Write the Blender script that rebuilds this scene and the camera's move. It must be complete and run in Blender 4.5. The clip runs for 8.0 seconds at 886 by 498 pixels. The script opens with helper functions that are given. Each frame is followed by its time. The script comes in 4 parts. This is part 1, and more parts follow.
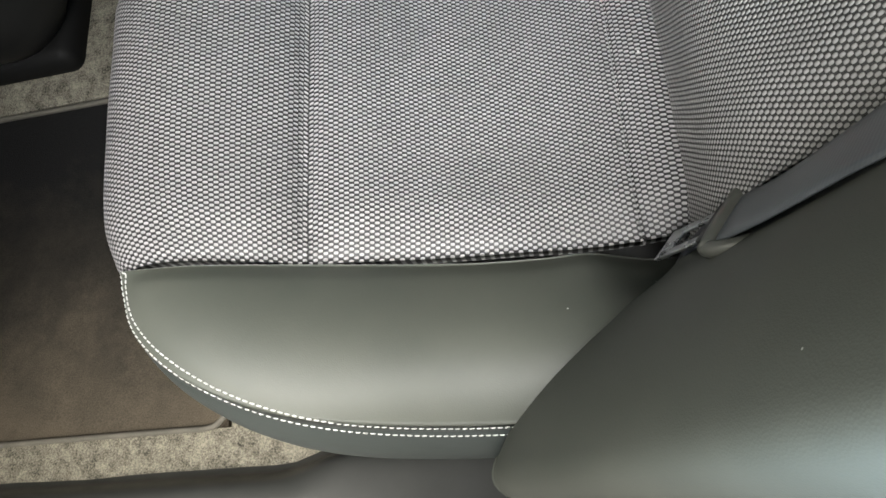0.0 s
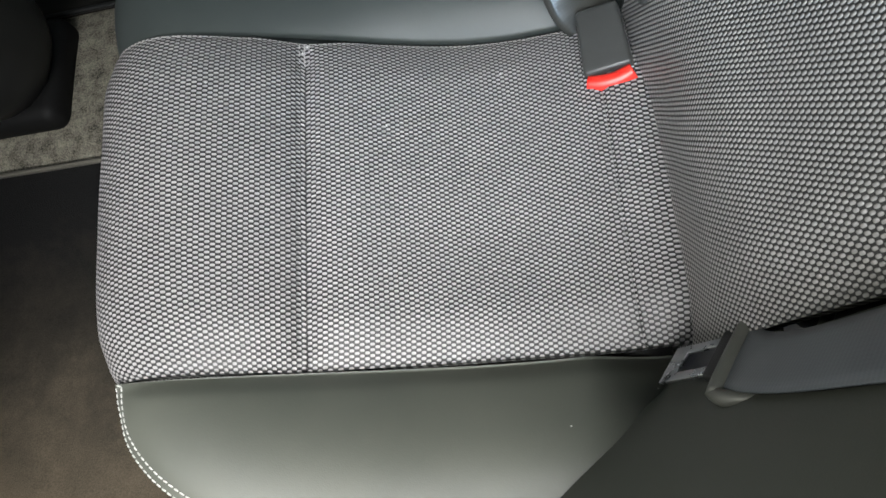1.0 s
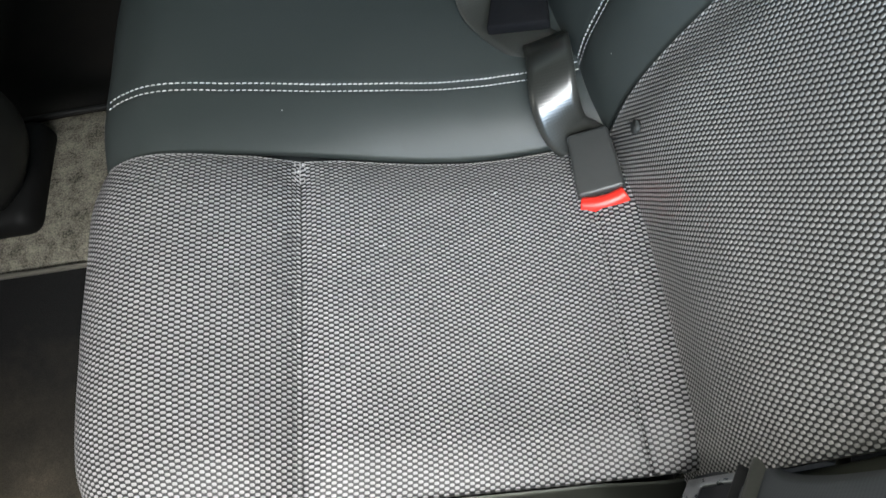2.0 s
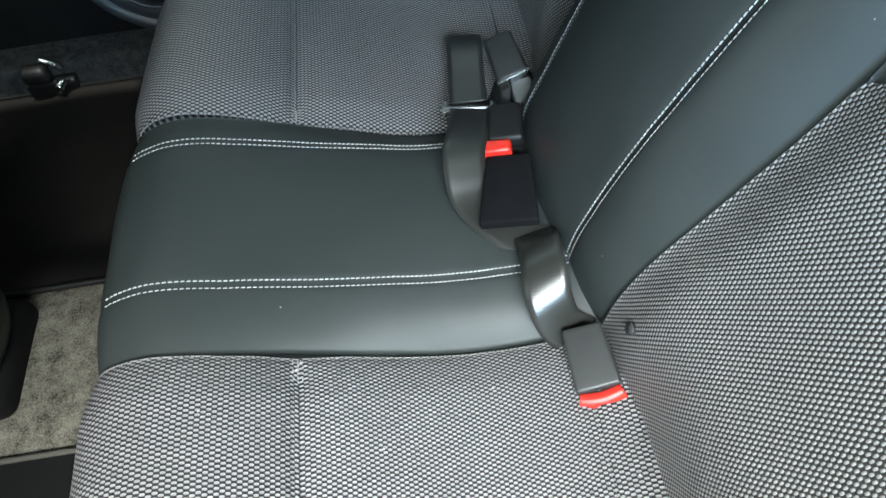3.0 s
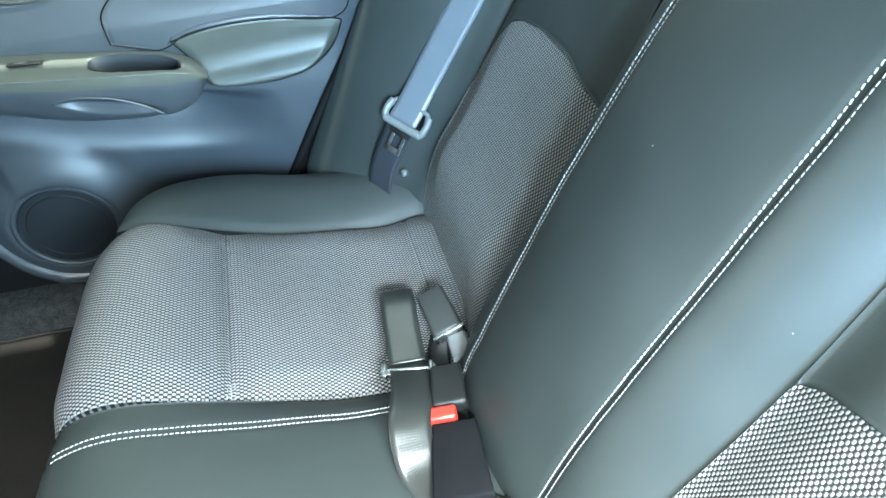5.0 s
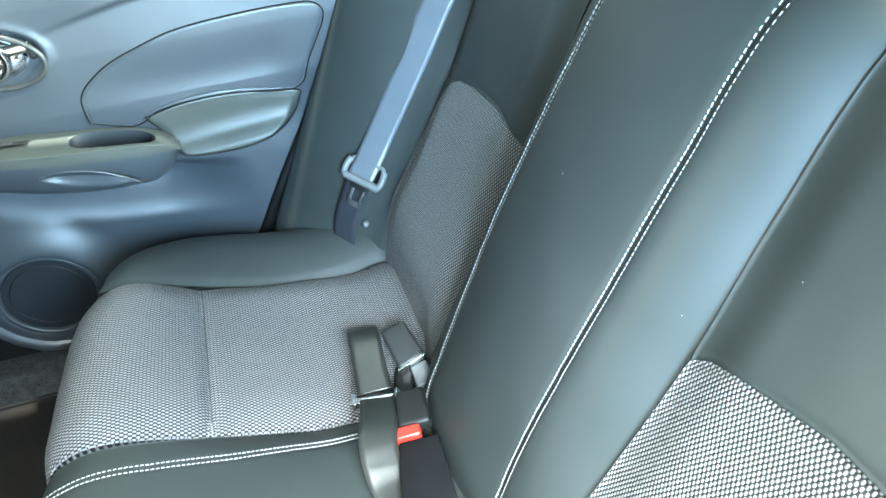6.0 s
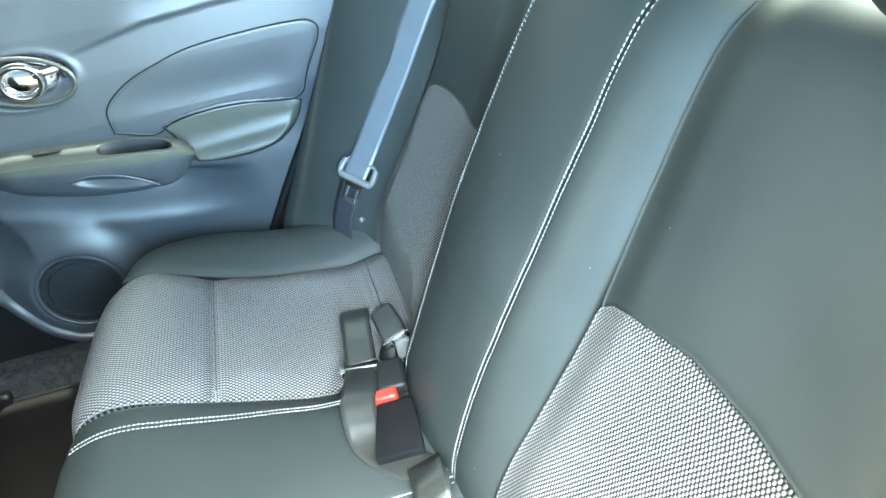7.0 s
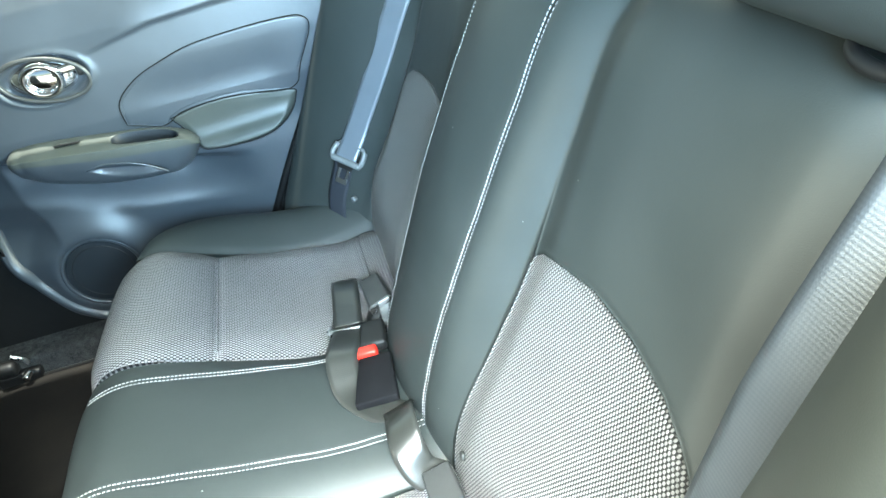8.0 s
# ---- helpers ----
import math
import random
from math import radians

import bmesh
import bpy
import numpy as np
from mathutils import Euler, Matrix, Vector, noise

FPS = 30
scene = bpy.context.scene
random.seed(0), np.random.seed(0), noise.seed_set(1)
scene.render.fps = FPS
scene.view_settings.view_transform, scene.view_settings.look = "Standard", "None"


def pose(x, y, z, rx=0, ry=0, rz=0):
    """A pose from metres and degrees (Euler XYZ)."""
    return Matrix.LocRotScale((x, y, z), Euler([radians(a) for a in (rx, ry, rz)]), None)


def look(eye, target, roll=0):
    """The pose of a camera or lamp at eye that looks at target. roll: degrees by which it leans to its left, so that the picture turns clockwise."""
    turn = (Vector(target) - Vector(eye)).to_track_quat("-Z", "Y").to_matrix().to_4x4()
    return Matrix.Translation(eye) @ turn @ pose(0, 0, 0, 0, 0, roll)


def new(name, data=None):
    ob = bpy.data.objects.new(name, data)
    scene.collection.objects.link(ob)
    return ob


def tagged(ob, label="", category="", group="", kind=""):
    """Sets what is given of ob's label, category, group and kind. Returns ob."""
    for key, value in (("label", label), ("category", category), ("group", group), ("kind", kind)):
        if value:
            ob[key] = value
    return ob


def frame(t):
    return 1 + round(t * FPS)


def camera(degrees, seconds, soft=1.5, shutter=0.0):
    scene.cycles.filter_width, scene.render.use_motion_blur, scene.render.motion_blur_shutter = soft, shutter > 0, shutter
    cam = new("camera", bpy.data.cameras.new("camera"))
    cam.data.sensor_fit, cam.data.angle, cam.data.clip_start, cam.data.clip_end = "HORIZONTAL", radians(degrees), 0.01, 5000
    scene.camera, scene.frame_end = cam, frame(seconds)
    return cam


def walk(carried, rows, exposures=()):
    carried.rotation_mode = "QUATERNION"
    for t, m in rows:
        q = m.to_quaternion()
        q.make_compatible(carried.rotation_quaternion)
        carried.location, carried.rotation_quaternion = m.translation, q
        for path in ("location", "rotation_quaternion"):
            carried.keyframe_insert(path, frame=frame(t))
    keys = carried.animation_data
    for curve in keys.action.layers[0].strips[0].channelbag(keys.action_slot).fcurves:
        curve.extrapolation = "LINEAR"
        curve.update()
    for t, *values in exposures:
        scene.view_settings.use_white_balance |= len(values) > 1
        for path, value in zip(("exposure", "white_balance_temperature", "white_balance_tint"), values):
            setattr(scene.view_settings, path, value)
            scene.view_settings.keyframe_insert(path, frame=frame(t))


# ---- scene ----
cam = camera(66.93, 8.0)
PATH = [
    (0.0, pose(-0.092, -0.676, 0.874, 18.71, 12.31, -3.39)),
    (0.5, pose(-0.088, -0.629, 0.883, 18.05, 12.39, -3.56)),
    (1.0, pose(-0.094, -0.575, 0.902, 17.37, 11.14, -3.98)),
    (1.2, look((-0.099, -0.561, 0.903), (-0.410, 0.079, -0.966), -31.5)),
    (2.3, look((-0.135, -0.508, 0.935), (-0.250, 0.377, -0.854), -15.1)),
    (2.5, pose(-0.138, -0.485, 0.951, 26.98, 6.21, -6.59)),
    (3.0, pose(-0.148, -0.461, 0.965, 33.23, 5.33, -7.27)),
    (3.5, pose(-0.154, -0.429, 0.978, 36.52, 4.28, -8.52)),
    (4.0, pose(-0.159, -0.383, 0.993, 39.27, 2.92, -9.46)),
    (4.5, pose(-0.156, -0.359, 1.016, 43.06, 1.90, -11.24)),
    (5.0, pose(-0.157, -0.378, 1.036, 47.70, 2.80, -15.06)),
    (5.2, look((-0.174, -0.392, 1.047), (0.217, 1.064, -0.268), -2.4)),
    (6.3, look((-0.138, -0.519, 1.065), (0.294, 1.050, -0.097), -6.4)),
    (6.5, pose(-0.123, -0.546, 1.065, 54.80, 5.66, -18.91)),
    (7.0, pose(-0.103, -0.617, 1.075, 54.79, 7.11, -17.03)),
    (7.5, pose(-0.073, -0.678, 1.077, 54.81, 8.62, -15.35)),
    (8.0, pose(-0.050, -0.741, 1.085, 54.58, 9.41, -15.76)),
]
EXPOSURES = [(0.0, 0.0, 6500, 9), (1.2, -0.10, 6350, 9), (2.5, 0.02, 6350, 6), (3.5, 1.10, 5950, 1), (4.5, 1.95, 6000, -2), (5.0, 2.20, 6050, -1), (6.5, 2.20, 6050, -1), (8.0, 2.08, 6200, -1)]
walk(cam, PATH, EXPOSURES)

# ---- daylight ----
world = bpy.data.worlds.new("sky")
scene.world = world
world.use_nodes = True
wn = world.node_tree
sky = wn.nodes.new("ShaderNodeTexSky")
sky.sky_type = 'NISHITA'
sky.sun_disc = False
sky.sun_elevation = radians(83)
sky.sun_rotation = radians(41)
wn.links.new(sky.outputs[0], wn.nodes["Background"].inputs[0])
wn.nodes["Background"].inputs[1].default_value = 0.04
sun = new("sun", bpy.data.lights.new("sun", 'SUN'))
sun.data.energy, sun.data.angle, sun.data.color = 4.5, radians(2.0), (1.0, 0.95, 0.87)
SUN_FROM = (0.10, 0.06, 0.99)
sun.matrix_world = look(SUN_FROM, (0, 0, 0))


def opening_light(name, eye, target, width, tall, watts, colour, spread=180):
    """An area lamp that stands in for daylight through one opening of the car body."""
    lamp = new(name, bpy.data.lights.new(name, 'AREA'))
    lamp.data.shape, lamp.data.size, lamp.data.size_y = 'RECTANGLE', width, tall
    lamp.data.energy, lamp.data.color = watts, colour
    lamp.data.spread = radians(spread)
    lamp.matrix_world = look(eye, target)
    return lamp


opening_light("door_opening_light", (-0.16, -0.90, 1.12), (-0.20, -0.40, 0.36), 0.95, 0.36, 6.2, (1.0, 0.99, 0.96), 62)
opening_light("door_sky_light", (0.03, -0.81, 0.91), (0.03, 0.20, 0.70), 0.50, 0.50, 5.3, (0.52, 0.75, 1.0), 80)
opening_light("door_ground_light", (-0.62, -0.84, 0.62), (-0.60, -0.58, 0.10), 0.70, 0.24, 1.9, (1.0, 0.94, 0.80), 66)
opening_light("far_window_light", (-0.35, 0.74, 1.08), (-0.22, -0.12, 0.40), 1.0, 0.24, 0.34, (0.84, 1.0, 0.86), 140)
# unseen windscreen: narrow lamp added to brighten the near wing and upper back
opening_light("windscreen_fill", (-1.72, -0.42, 1.05), (0.12, -0.52, 0.70), 0.60, 0.30, 0.75, (1.0, 0.98, 0.84), 36)
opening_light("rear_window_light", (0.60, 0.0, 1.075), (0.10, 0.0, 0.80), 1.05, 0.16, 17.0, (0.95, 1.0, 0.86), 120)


# ---- materials ----
def material(name, rough=0.5, metal=0.0, spec=0.5):
    m = bpy.data.materials.new(name)
    m.use_nodes = True
    b = m.node_tree.nodes["Principled BSDF"]
    b.inputs["Roughness"].default_value = rough
    b.inputs["Metallic"].default_value = metal
    b.inputs["Specular IOR Level"].default_value = spec
    return m, m.node_tree, b


def node(nt, kind, **values):
    n = nt.nodes.new(kind)
    for k, v in values.items():
        n.inputs[k].default_value = v
    return n


def sums(nt, op, a, b=None, c=None):
    n = nt.nodes.new("ShaderNodeMath")
    n.operation = op
    for i, v in enumerate((a, b, c)):
        if v is None:
            continue
        if isinstance(v, (int, float)):
            n.inputs[i].default_value = v
        else:
            nt.links.new(v, n.inputs[i])
    return n.outputs[0]


def ramp(nt, fac, stops):
    r = nt.nodes.new("ShaderNodeValToRGB")
    for i, (p, c) in enumerate(stops):
        e = r.color_ramp.elements[i] if i < 2 else r.color_ramp.elements.new(p)
        e.position, e.color = p, (*c, 1)
    nt.links.new(fac, r.inputs[0])
    return r.outputs[0]


def bump(nt, bsdf, height, strength, distance):
    b = node(nt, "ShaderNodeBump", Strength=strength, Distance=distance)
    nt.links.new(height, b.inputs["Height"])
    nt.links.new(b.outputs[0], bsdf.inputs["Normal"])
    return b


def grained(name, dark, light, rough, grain=1400, coarse=14, depth=0.0004, metal=0.0, spec=0.5, dust=0.0, strength=0.4):
    """A plain surface with fine grain and a slow stain; dust: share of small pale flecks."""
    m, nt, b = material(name, rough, metal, spec)
    at = nt.nodes.new("ShaderNodeTexCoord").outputs["Object"]
    slow = node(nt, "ShaderNodeTexNoise", Scale=coarse, Detail=5, Roughness=0.6)
    fine = node(nt, "ShaderNodeTexNoise", Scale=grain, Detail=2)
    for n in (slow, fine):
        nt.links.new(at, n.inputs["Vector"])
    mixed = sums(nt, 'MULTIPLY_ADD', fine.outputs[0], 0.35, sums(nt, 'MULTIPLY', slow.outputs[0], 0.65))
    col = ramp(nt, mixed, [(0.35, dark), (0.65, light)])
    if dust:
        fleck = node(nt, "ShaderNodeTexVoronoi", Scale=48)
        nt.links.new(at, fleck.inputs["Vector"])
        near = sums(nt, 'LESS_THAN', fleck.outputs["Distance"], dust)
        mix = nt.nodes.new("ShaderNodeMix")
        mix.data_type = 'RGBA'
        nt.links.new(near, mix.inputs["Factor"])
        nt.links.new(col, mix.inputs["A"])
        mix.inputs["B"].default_value = (0.3, 0.3, 0.28, 1)
        col = mix.outputs["Result"]
    nt.links.new(col, b.inputs["Base Color"])
    r = sums(nt, 'MULTIPLY_ADD', slow.outputs[0], 0.22, rough - 0.11)
    nt.links.new(r, b.inputs["Roughness"])
    bump(nt, b, fine.outputs[0], strength, depth)
    return m


def leather(name, dark, light, rough):
    """Seat leatherette: pebbled grain, soft creases, a little dust."""
    m, nt, b = material(name, rough, 0, 0.5)
    at = nt.nodes.new("ShaderNodeTexCoord").outputs["Object"]
    pebble = node(nt, "ShaderNodeTexVoronoi", Scale=900)
    slow = node(nt, "ShaderNodeTexNoise", Scale=9, Detail=6, Roughness=0.55)
    soft = node(nt, "ShaderNodeTexNoise", Scale=26, Detail=3)
    fleck = node(nt, "ShaderNodeTexVoronoi", Scale=17)
    for n in (pebble, slow, soft, fleck):
        nt.links.new(at, n.inputs["Vector"])
    col = ramp(nt, slow.outputs[0], [(0.3, dark), (0.7, light)])
    near = sums(nt, 'LESS_THAN', fleck.outputs["Distance"], 0.014)
    mix = nt.nodes.new("ShaderNodeMix")
    mix.data_type = 'RGBA'
    nt.links.new(near, mix.inputs["Factor"])
    nt.links.new(col, mix.inputs["A"])
    mix.inputs["B"].default_value = (0.35, 0.35, 0.33, 1)
    nt.links.new(mix.outputs["Result"], b.inputs["Base Color"])
    nt.links.new(sums(nt, 'MULTIPLY_ADD', slow.outputs[0], 0.16, rough - 0.08), b.inputs["Roughness"])
    h = sums(nt, 'MULTIPLY_ADD', soft.outputs[0], 6.0, pebble.outputs["Distance"])
    bump(nt, b, h, 0.15, 0.0004)
    return m


def mesh_cloth(name, px, py, dark, light, relief=0.0014, square=3.2, fill=(0.29, 0.34)):
    """Knitted seat cloth: plump staggered loops of pale yarn over a dark ground, laid by the UV map in metres."""
    m, nt, b = material(name, 0.50, 0, 0.32)
    uv = nt.nodes.new("ShaderNodeUVMap").outputs[0]
    wob = node(nt, "ShaderNodeTexNoise", Scale=35, Detail=2)
    nt.links.new(uv, wob.inputs["Vector"])
    sep = nt.nodes.new("ShaderNodeSeparateXYZ")
    nt.links.new(uv, sep.inputs[0])
    w = sums(nt, 'MULTIPLY', sums(nt, 'SUBTRACT', wob.outputs[0], 0.5), 0.0009)
    gx = sums(nt, 'DIVIDE', sums(nt, 'ADD', sep.outputs[0], w), px)
    gy = sums(nt, 'DIVIDE', sums(nt, 'SUBTRACT', sep.outputs[1], w), py)

    def off(g, shift, half):
        """How far g lies from the middle of its cell, in cell halves, cubed."""
        d = sums(nt, 'ABSOLUTE', sums(nt, 'SUBTRACT', sums(nt, 'FRACT', sums(nt, 'ADD', g, shift + 100.5)), 0.5))
        return sums(nt, 'POWER', sums(nt, 'DIVIDE', d, half), square)
    loops = [sums(nt, 'ADD', off(gx, k, fill[0]), off(gy, k, fill[1])) for k in (0.0, 0.5)]
    v = sums(nt, 'MAXIMUM', sums(nt, 'SUBTRACT', 1.0, sums(nt, 'MINIMUM', *loops)), 0.0)
    thread = node(nt, "ShaderNodeTexNoise", Scale=900, Detail=2)
    slow = node(nt, "ShaderNodeTexNoise", Scale=7, Detail=4)
    for n in (thread, slow):
        nt.links.new(uv, n.inputs["Vector"])
    v2 = sums(nt, 'MULTIPLY_ADD', sums(nt, 'SUBTRACT', thread.outputs[0], 0.5), 0.30, v)
    v3 = sums(nt, 'MULTIPLY_ADD', sums(nt, 'SUBTRACT', slow.outputs[0], 0.5), 0.12, v2)
    mid = tuple((p * 0.55 + q * 0.45) for p, q in zip(dark, light))
    col = ramp(nt, v3, [(0.04, dark), (0.62, light), (0.25, mid)])
    nt.links.new(col, b.inputs["Base Color"])
    bump(nt, b, sums(nt, 'POWER', v, 0.6), 0.75, relief)
    return m


def webbing(name, dark, light, rough=0.42, spec=0.5):
    """Belt webbing: fine cords along its length under a tighter cross weave, by the UV map in metres."""
    m, nt, b = material(name, rough, 0, spec)
    uv = nt.nodes.new("ShaderNodeUVMap").outputs[0]
    sep = nt.nodes.new("ShaderNodeSeparateXYZ")
    nt.links.new(uv, sep.inputs[0])
    cord = sums(nt, 'SINE', sums(nt, 'MULTIPLY', sep.outputs[0], 2 * math.pi / 0.0030))
    lean = sums(nt, 'MULTIPLY_ADD', sums(nt, 'ABSOLUTE', cord), 0.0006, sep.outputs[1])
    weft = sums(nt, 'SINE', sums(nt, 'MULTIPLY', lean, 2 * math.pi / 0.0030))
    h = sums(nt, 'MULTIPLY_ADD', cord, 0.4, weft)
    slow = node(nt, "ShaderNodeTexNoise", Scale=14, Detail=3)
    nt.links.new(uv, slow.inputs["Vector"])
    v = sums(nt, 'MULTIPLY_ADD', h, 0.07, sums(nt, 'MULTIPLY_ADD', slow.outputs[0], 0.5, 0.25))
    nt.links.new(ramp(nt, v, [(0.3, dark), (0.7, light)]), b.inputs["Base Color"])
    bump(nt, b, h, 0.22, 0.00010)
    return m


def carpet(name, dark, light):
    m, nt, b = material(name, 0.95, 0, 0.1)
    at = nt.nodes.new("ShaderNodeTexCoord").outputs["Object"]
    tuft = node(nt, "ShaderNodeTexNoise", Scale=420, Detail=3, Roughness=0.7)
    clump = node(nt, "ShaderNodeTexNoise", Scale=55, Detail=5, Roughness=0.65)
    for n in (tuft, clump):
        nt.links.new(at, n.inputs["Vector"])
    v = sums(nt, 'MULTIPLY_ADD', tuft.outputs[0], 0.55, sums(nt, 'MULTIPLY', clump.outputs[0], 0.45))
    nt.links.new(ramp(nt, v, [(0.36, dark), (0.64, light)]), b.inputs["Base Color"])
    bump(nt, b, v, 1.0, 0.004)
    return m


def trodden_mat(name):
    """Black mat pile with brown dust trodden in along the door side, in uneven patches and fine streaks."""
    m, nt, b = material(name, 0.92, 0, 0.1)
    at = nt.nodes.new("ShaderNodeTexCoord").outputs["Object"]
    patch = node(nt, "ShaderNodeTexNoise", Scale=5.5, Detail=5, Roughness=0.6)
    streak = node(nt, "ShaderNodeTexNoise", Scale=38, Detail=4, Roughness=0.7)
    pile = node(nt, "ShaderNodeTexNoise", Scale=560, Detail=2)
    for n in (patch, streak, pile):
        nt.links.new(at, n.inputs["Vector"])
    sep = nt.nodes.new("ShaderNodeSeparateXYZ")
    nt.links.new(at, sep.inputs[0])
    side = sums(nt, 'MULTIPLY_ADD', sep.outputs[1], -2.4, -0.98)
    v = sums(nt, 'ADD', sums(nt, 'MULTIPLY_ADD', patch.outputs[0], 0.9, side), sums(nt, 'MULTIPLY', streak.outputs[0], 0.35))
    dust = ramp(nt, v, [(0.25, (0.007, 0.007, 0.0072)), (1.0, (0.070, 0.058, 0.044)), (0.6, (0.026, 0.023, 0.019))])
    grain = nt.nodes.new("ShaderNodeMix")
    grain.data_type, grain.blend_type = 'RGBA', 'MULTIPLY'
    grain.inputs["Factor"].default_value = 0.8
    nt.links.new(dust, grain.inputs["A"])
    nt.links.new(ramp(nt, pile.outputs[0], [(0.3, (0.5, 0.5, 0.5)), (0.7, (1.0, 1.0, 1.0))]), grain.inputs["B"])
    nt.links.new(grain.outputs["Result"], b.inputs["Base Color"])
    bump(nt, b, pile.outputs[0], 0.5, 0.0014)
    return m


LEATHER = leather("black leatherette", (0.0225, 0.028, 0.0265), (0.0295, 0.035, 0.0335), 0.54)
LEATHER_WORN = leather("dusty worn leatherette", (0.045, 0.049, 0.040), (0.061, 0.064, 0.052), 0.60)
CLOTH = mesh_cloth("grey mesh cloth", 0.0088, 0.0047, (0.018, 0.0175, 0.018), (0.285, 0.278, 0.278), 0.0015, 3.2, (0.265, 0.31))
CLOTH_BACK = mesh_cloth("grey backrest mesh cloth", 0.0078, 0.0044, (0.020, 0.0195, 0.019), (0.31, 0.30, 0.293), 0.0022, 2.6, (0.285, 0.335))
THREAD = grained("white thread", (0.32, 0.32, 0.31), (0.45, 0.45, 0.435), 0.8, 2500, 60, 0.0003)
YARN = grained("pale grey yarn", (0.20, 0.195, 0.195), (0.32, 0.312, 0.312), 0.6, 2500, 60, 0.0003)
WEB = webbing("grey webbing", (0.017, 0.0175, 0.0155), (0.030, 0.0305, 0.027), 0.28, 0.9)
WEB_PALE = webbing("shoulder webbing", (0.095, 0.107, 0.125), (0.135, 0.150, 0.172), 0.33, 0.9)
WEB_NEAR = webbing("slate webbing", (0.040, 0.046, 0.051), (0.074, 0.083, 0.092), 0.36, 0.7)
# lower belt runs: the same webbing with shade put into a darker colour
WEB_SHADED = webbing("shaded slate webbing", (0.020, 0.022, 0.028), (0.034, 0.037, 0.046), 0.40)
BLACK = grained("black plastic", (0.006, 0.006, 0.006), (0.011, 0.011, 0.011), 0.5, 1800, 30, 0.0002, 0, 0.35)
SATIN = grained("dark grey plastic", (0.030, 0.031, 0.030), (0.040, 0.041, 0.040), 0.42, 1600, 20, 0.0003)
TRIM = grained("slate door plastic", (0.040, 0.047, 0.056), (0.048, 0.056, 0.066), 0.36, 1500, 11, 0.0003, 0, 0.55)
TRIM_PALE = grained("padded armrest vinyl", (0.052, 0.057, 0.050), (0.065, 0.070, 0.062), 0.42, 1300, 14, 0.0004)
RED = grained("red release button", (0.62, 0.022, 0.015), (0.72, 0.035, 0.02), 0.35, 900, 40, 0.0001)
METAL = grained("plated steel", (0.32, 0.33, 0.34), (0.45, 0.46, 0.47), 0.28, 900, 40, 0.0001, 1.0)
CHROME = grained("chrome", (0.80, 0.80, 0.80), (0.88, 0.88, 0.88), 0.07, 500, 20, 0.00002, 1.0)
GREY = grained("grey moulded plastic", (0.13, 0.135, 0.135), (0.18, 0.185, 0.185), 0.38, 1500, 30, 0.0002)
FABRIC = grained("black stalk fabric", (0.005, 0.005, 0.006), (0.009, 0.009, 0.010), 0.9, 1800, 30, 0.0004, 0, 0.1)
GUIDE = grained("olive grey moulded plastic", (0.055, 0.056, 0.048), (0.075, 0.076, 0.066), 0.36, 1500, 30, 0.0002)
GRILLE = grained("dark slate grille", (0.009, 0.012, 0.016), (0.013, 0.017, 0.022), 0.5, 2600, 20, 0.0006, 0, 0.4, 0.0, 0.8)
# slate darkened so the shallow cup carries the shade of a deep one
CUP_SHADED = grained("shaded slate cup lining", (0.007, 0.009, 0.012), (0.010, 0.013, 0.017), 0.55, 1500, 20, 0.0003, 0, 0.3)
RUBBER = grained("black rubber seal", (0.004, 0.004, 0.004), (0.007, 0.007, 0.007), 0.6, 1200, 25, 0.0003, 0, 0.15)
# floor carpet again for the far sill, darkened for the shade over there
CARPET_SHADED = carpet("shaded blue-grey sill carpet", (0.012, 0.013, 0.014), (0.075, 0.077, 0.078))
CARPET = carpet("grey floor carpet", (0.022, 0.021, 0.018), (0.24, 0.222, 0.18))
MAT = grained("worn black floor mat", (0.006, 0.006, 0.0062), (0.019, 0.0165, 0.0140), 0.85, 700, 5, 0.0012, 0, 0.12)
MAT_DUSTY = trodden_mat("dusty black floor mat")
MAT_EDGE = grained("dusty mat binding", (0.05, 0.046, 0.038), (0.09, 0.082, 0.068), 0.8, 900, 30, 0.0008)
HEADLINER = grained("grey headliner", (0.13, 0.13, 0.125), (0.17, 0.17, 0.165), 0.9, 900, 10, 0.0006)
PAINT = grained("car body paint", (0.45, 0.45, 0.44), (0.50, 0.50, 0.49), 0.25, 600, 6, 0.00002)
BOUNCE_GROUND = grained("pale bounce surface", (0.30, 0.285, 0.25), (0.40, 0.38, 0.34), 0.9, 120, 2, 0.004)


# ---- building helpers ----
def part(name, bm, mat, parent=None, label="", smooth=True):
    me = bpy.data.meshes.new(name)
    bm.to_mesh(me)
    bm.free()
    for p in me.polygons:
        p.use_smooth = smooth
    me.materials.append(mat)
    ob = new(name, me)
    if parent is not None:
        ob.parent = parent
    return tagged(ob, label)


def thing(name, label, category, group="", kind=""):
    return tagged(new(name), label, category, group, kind)


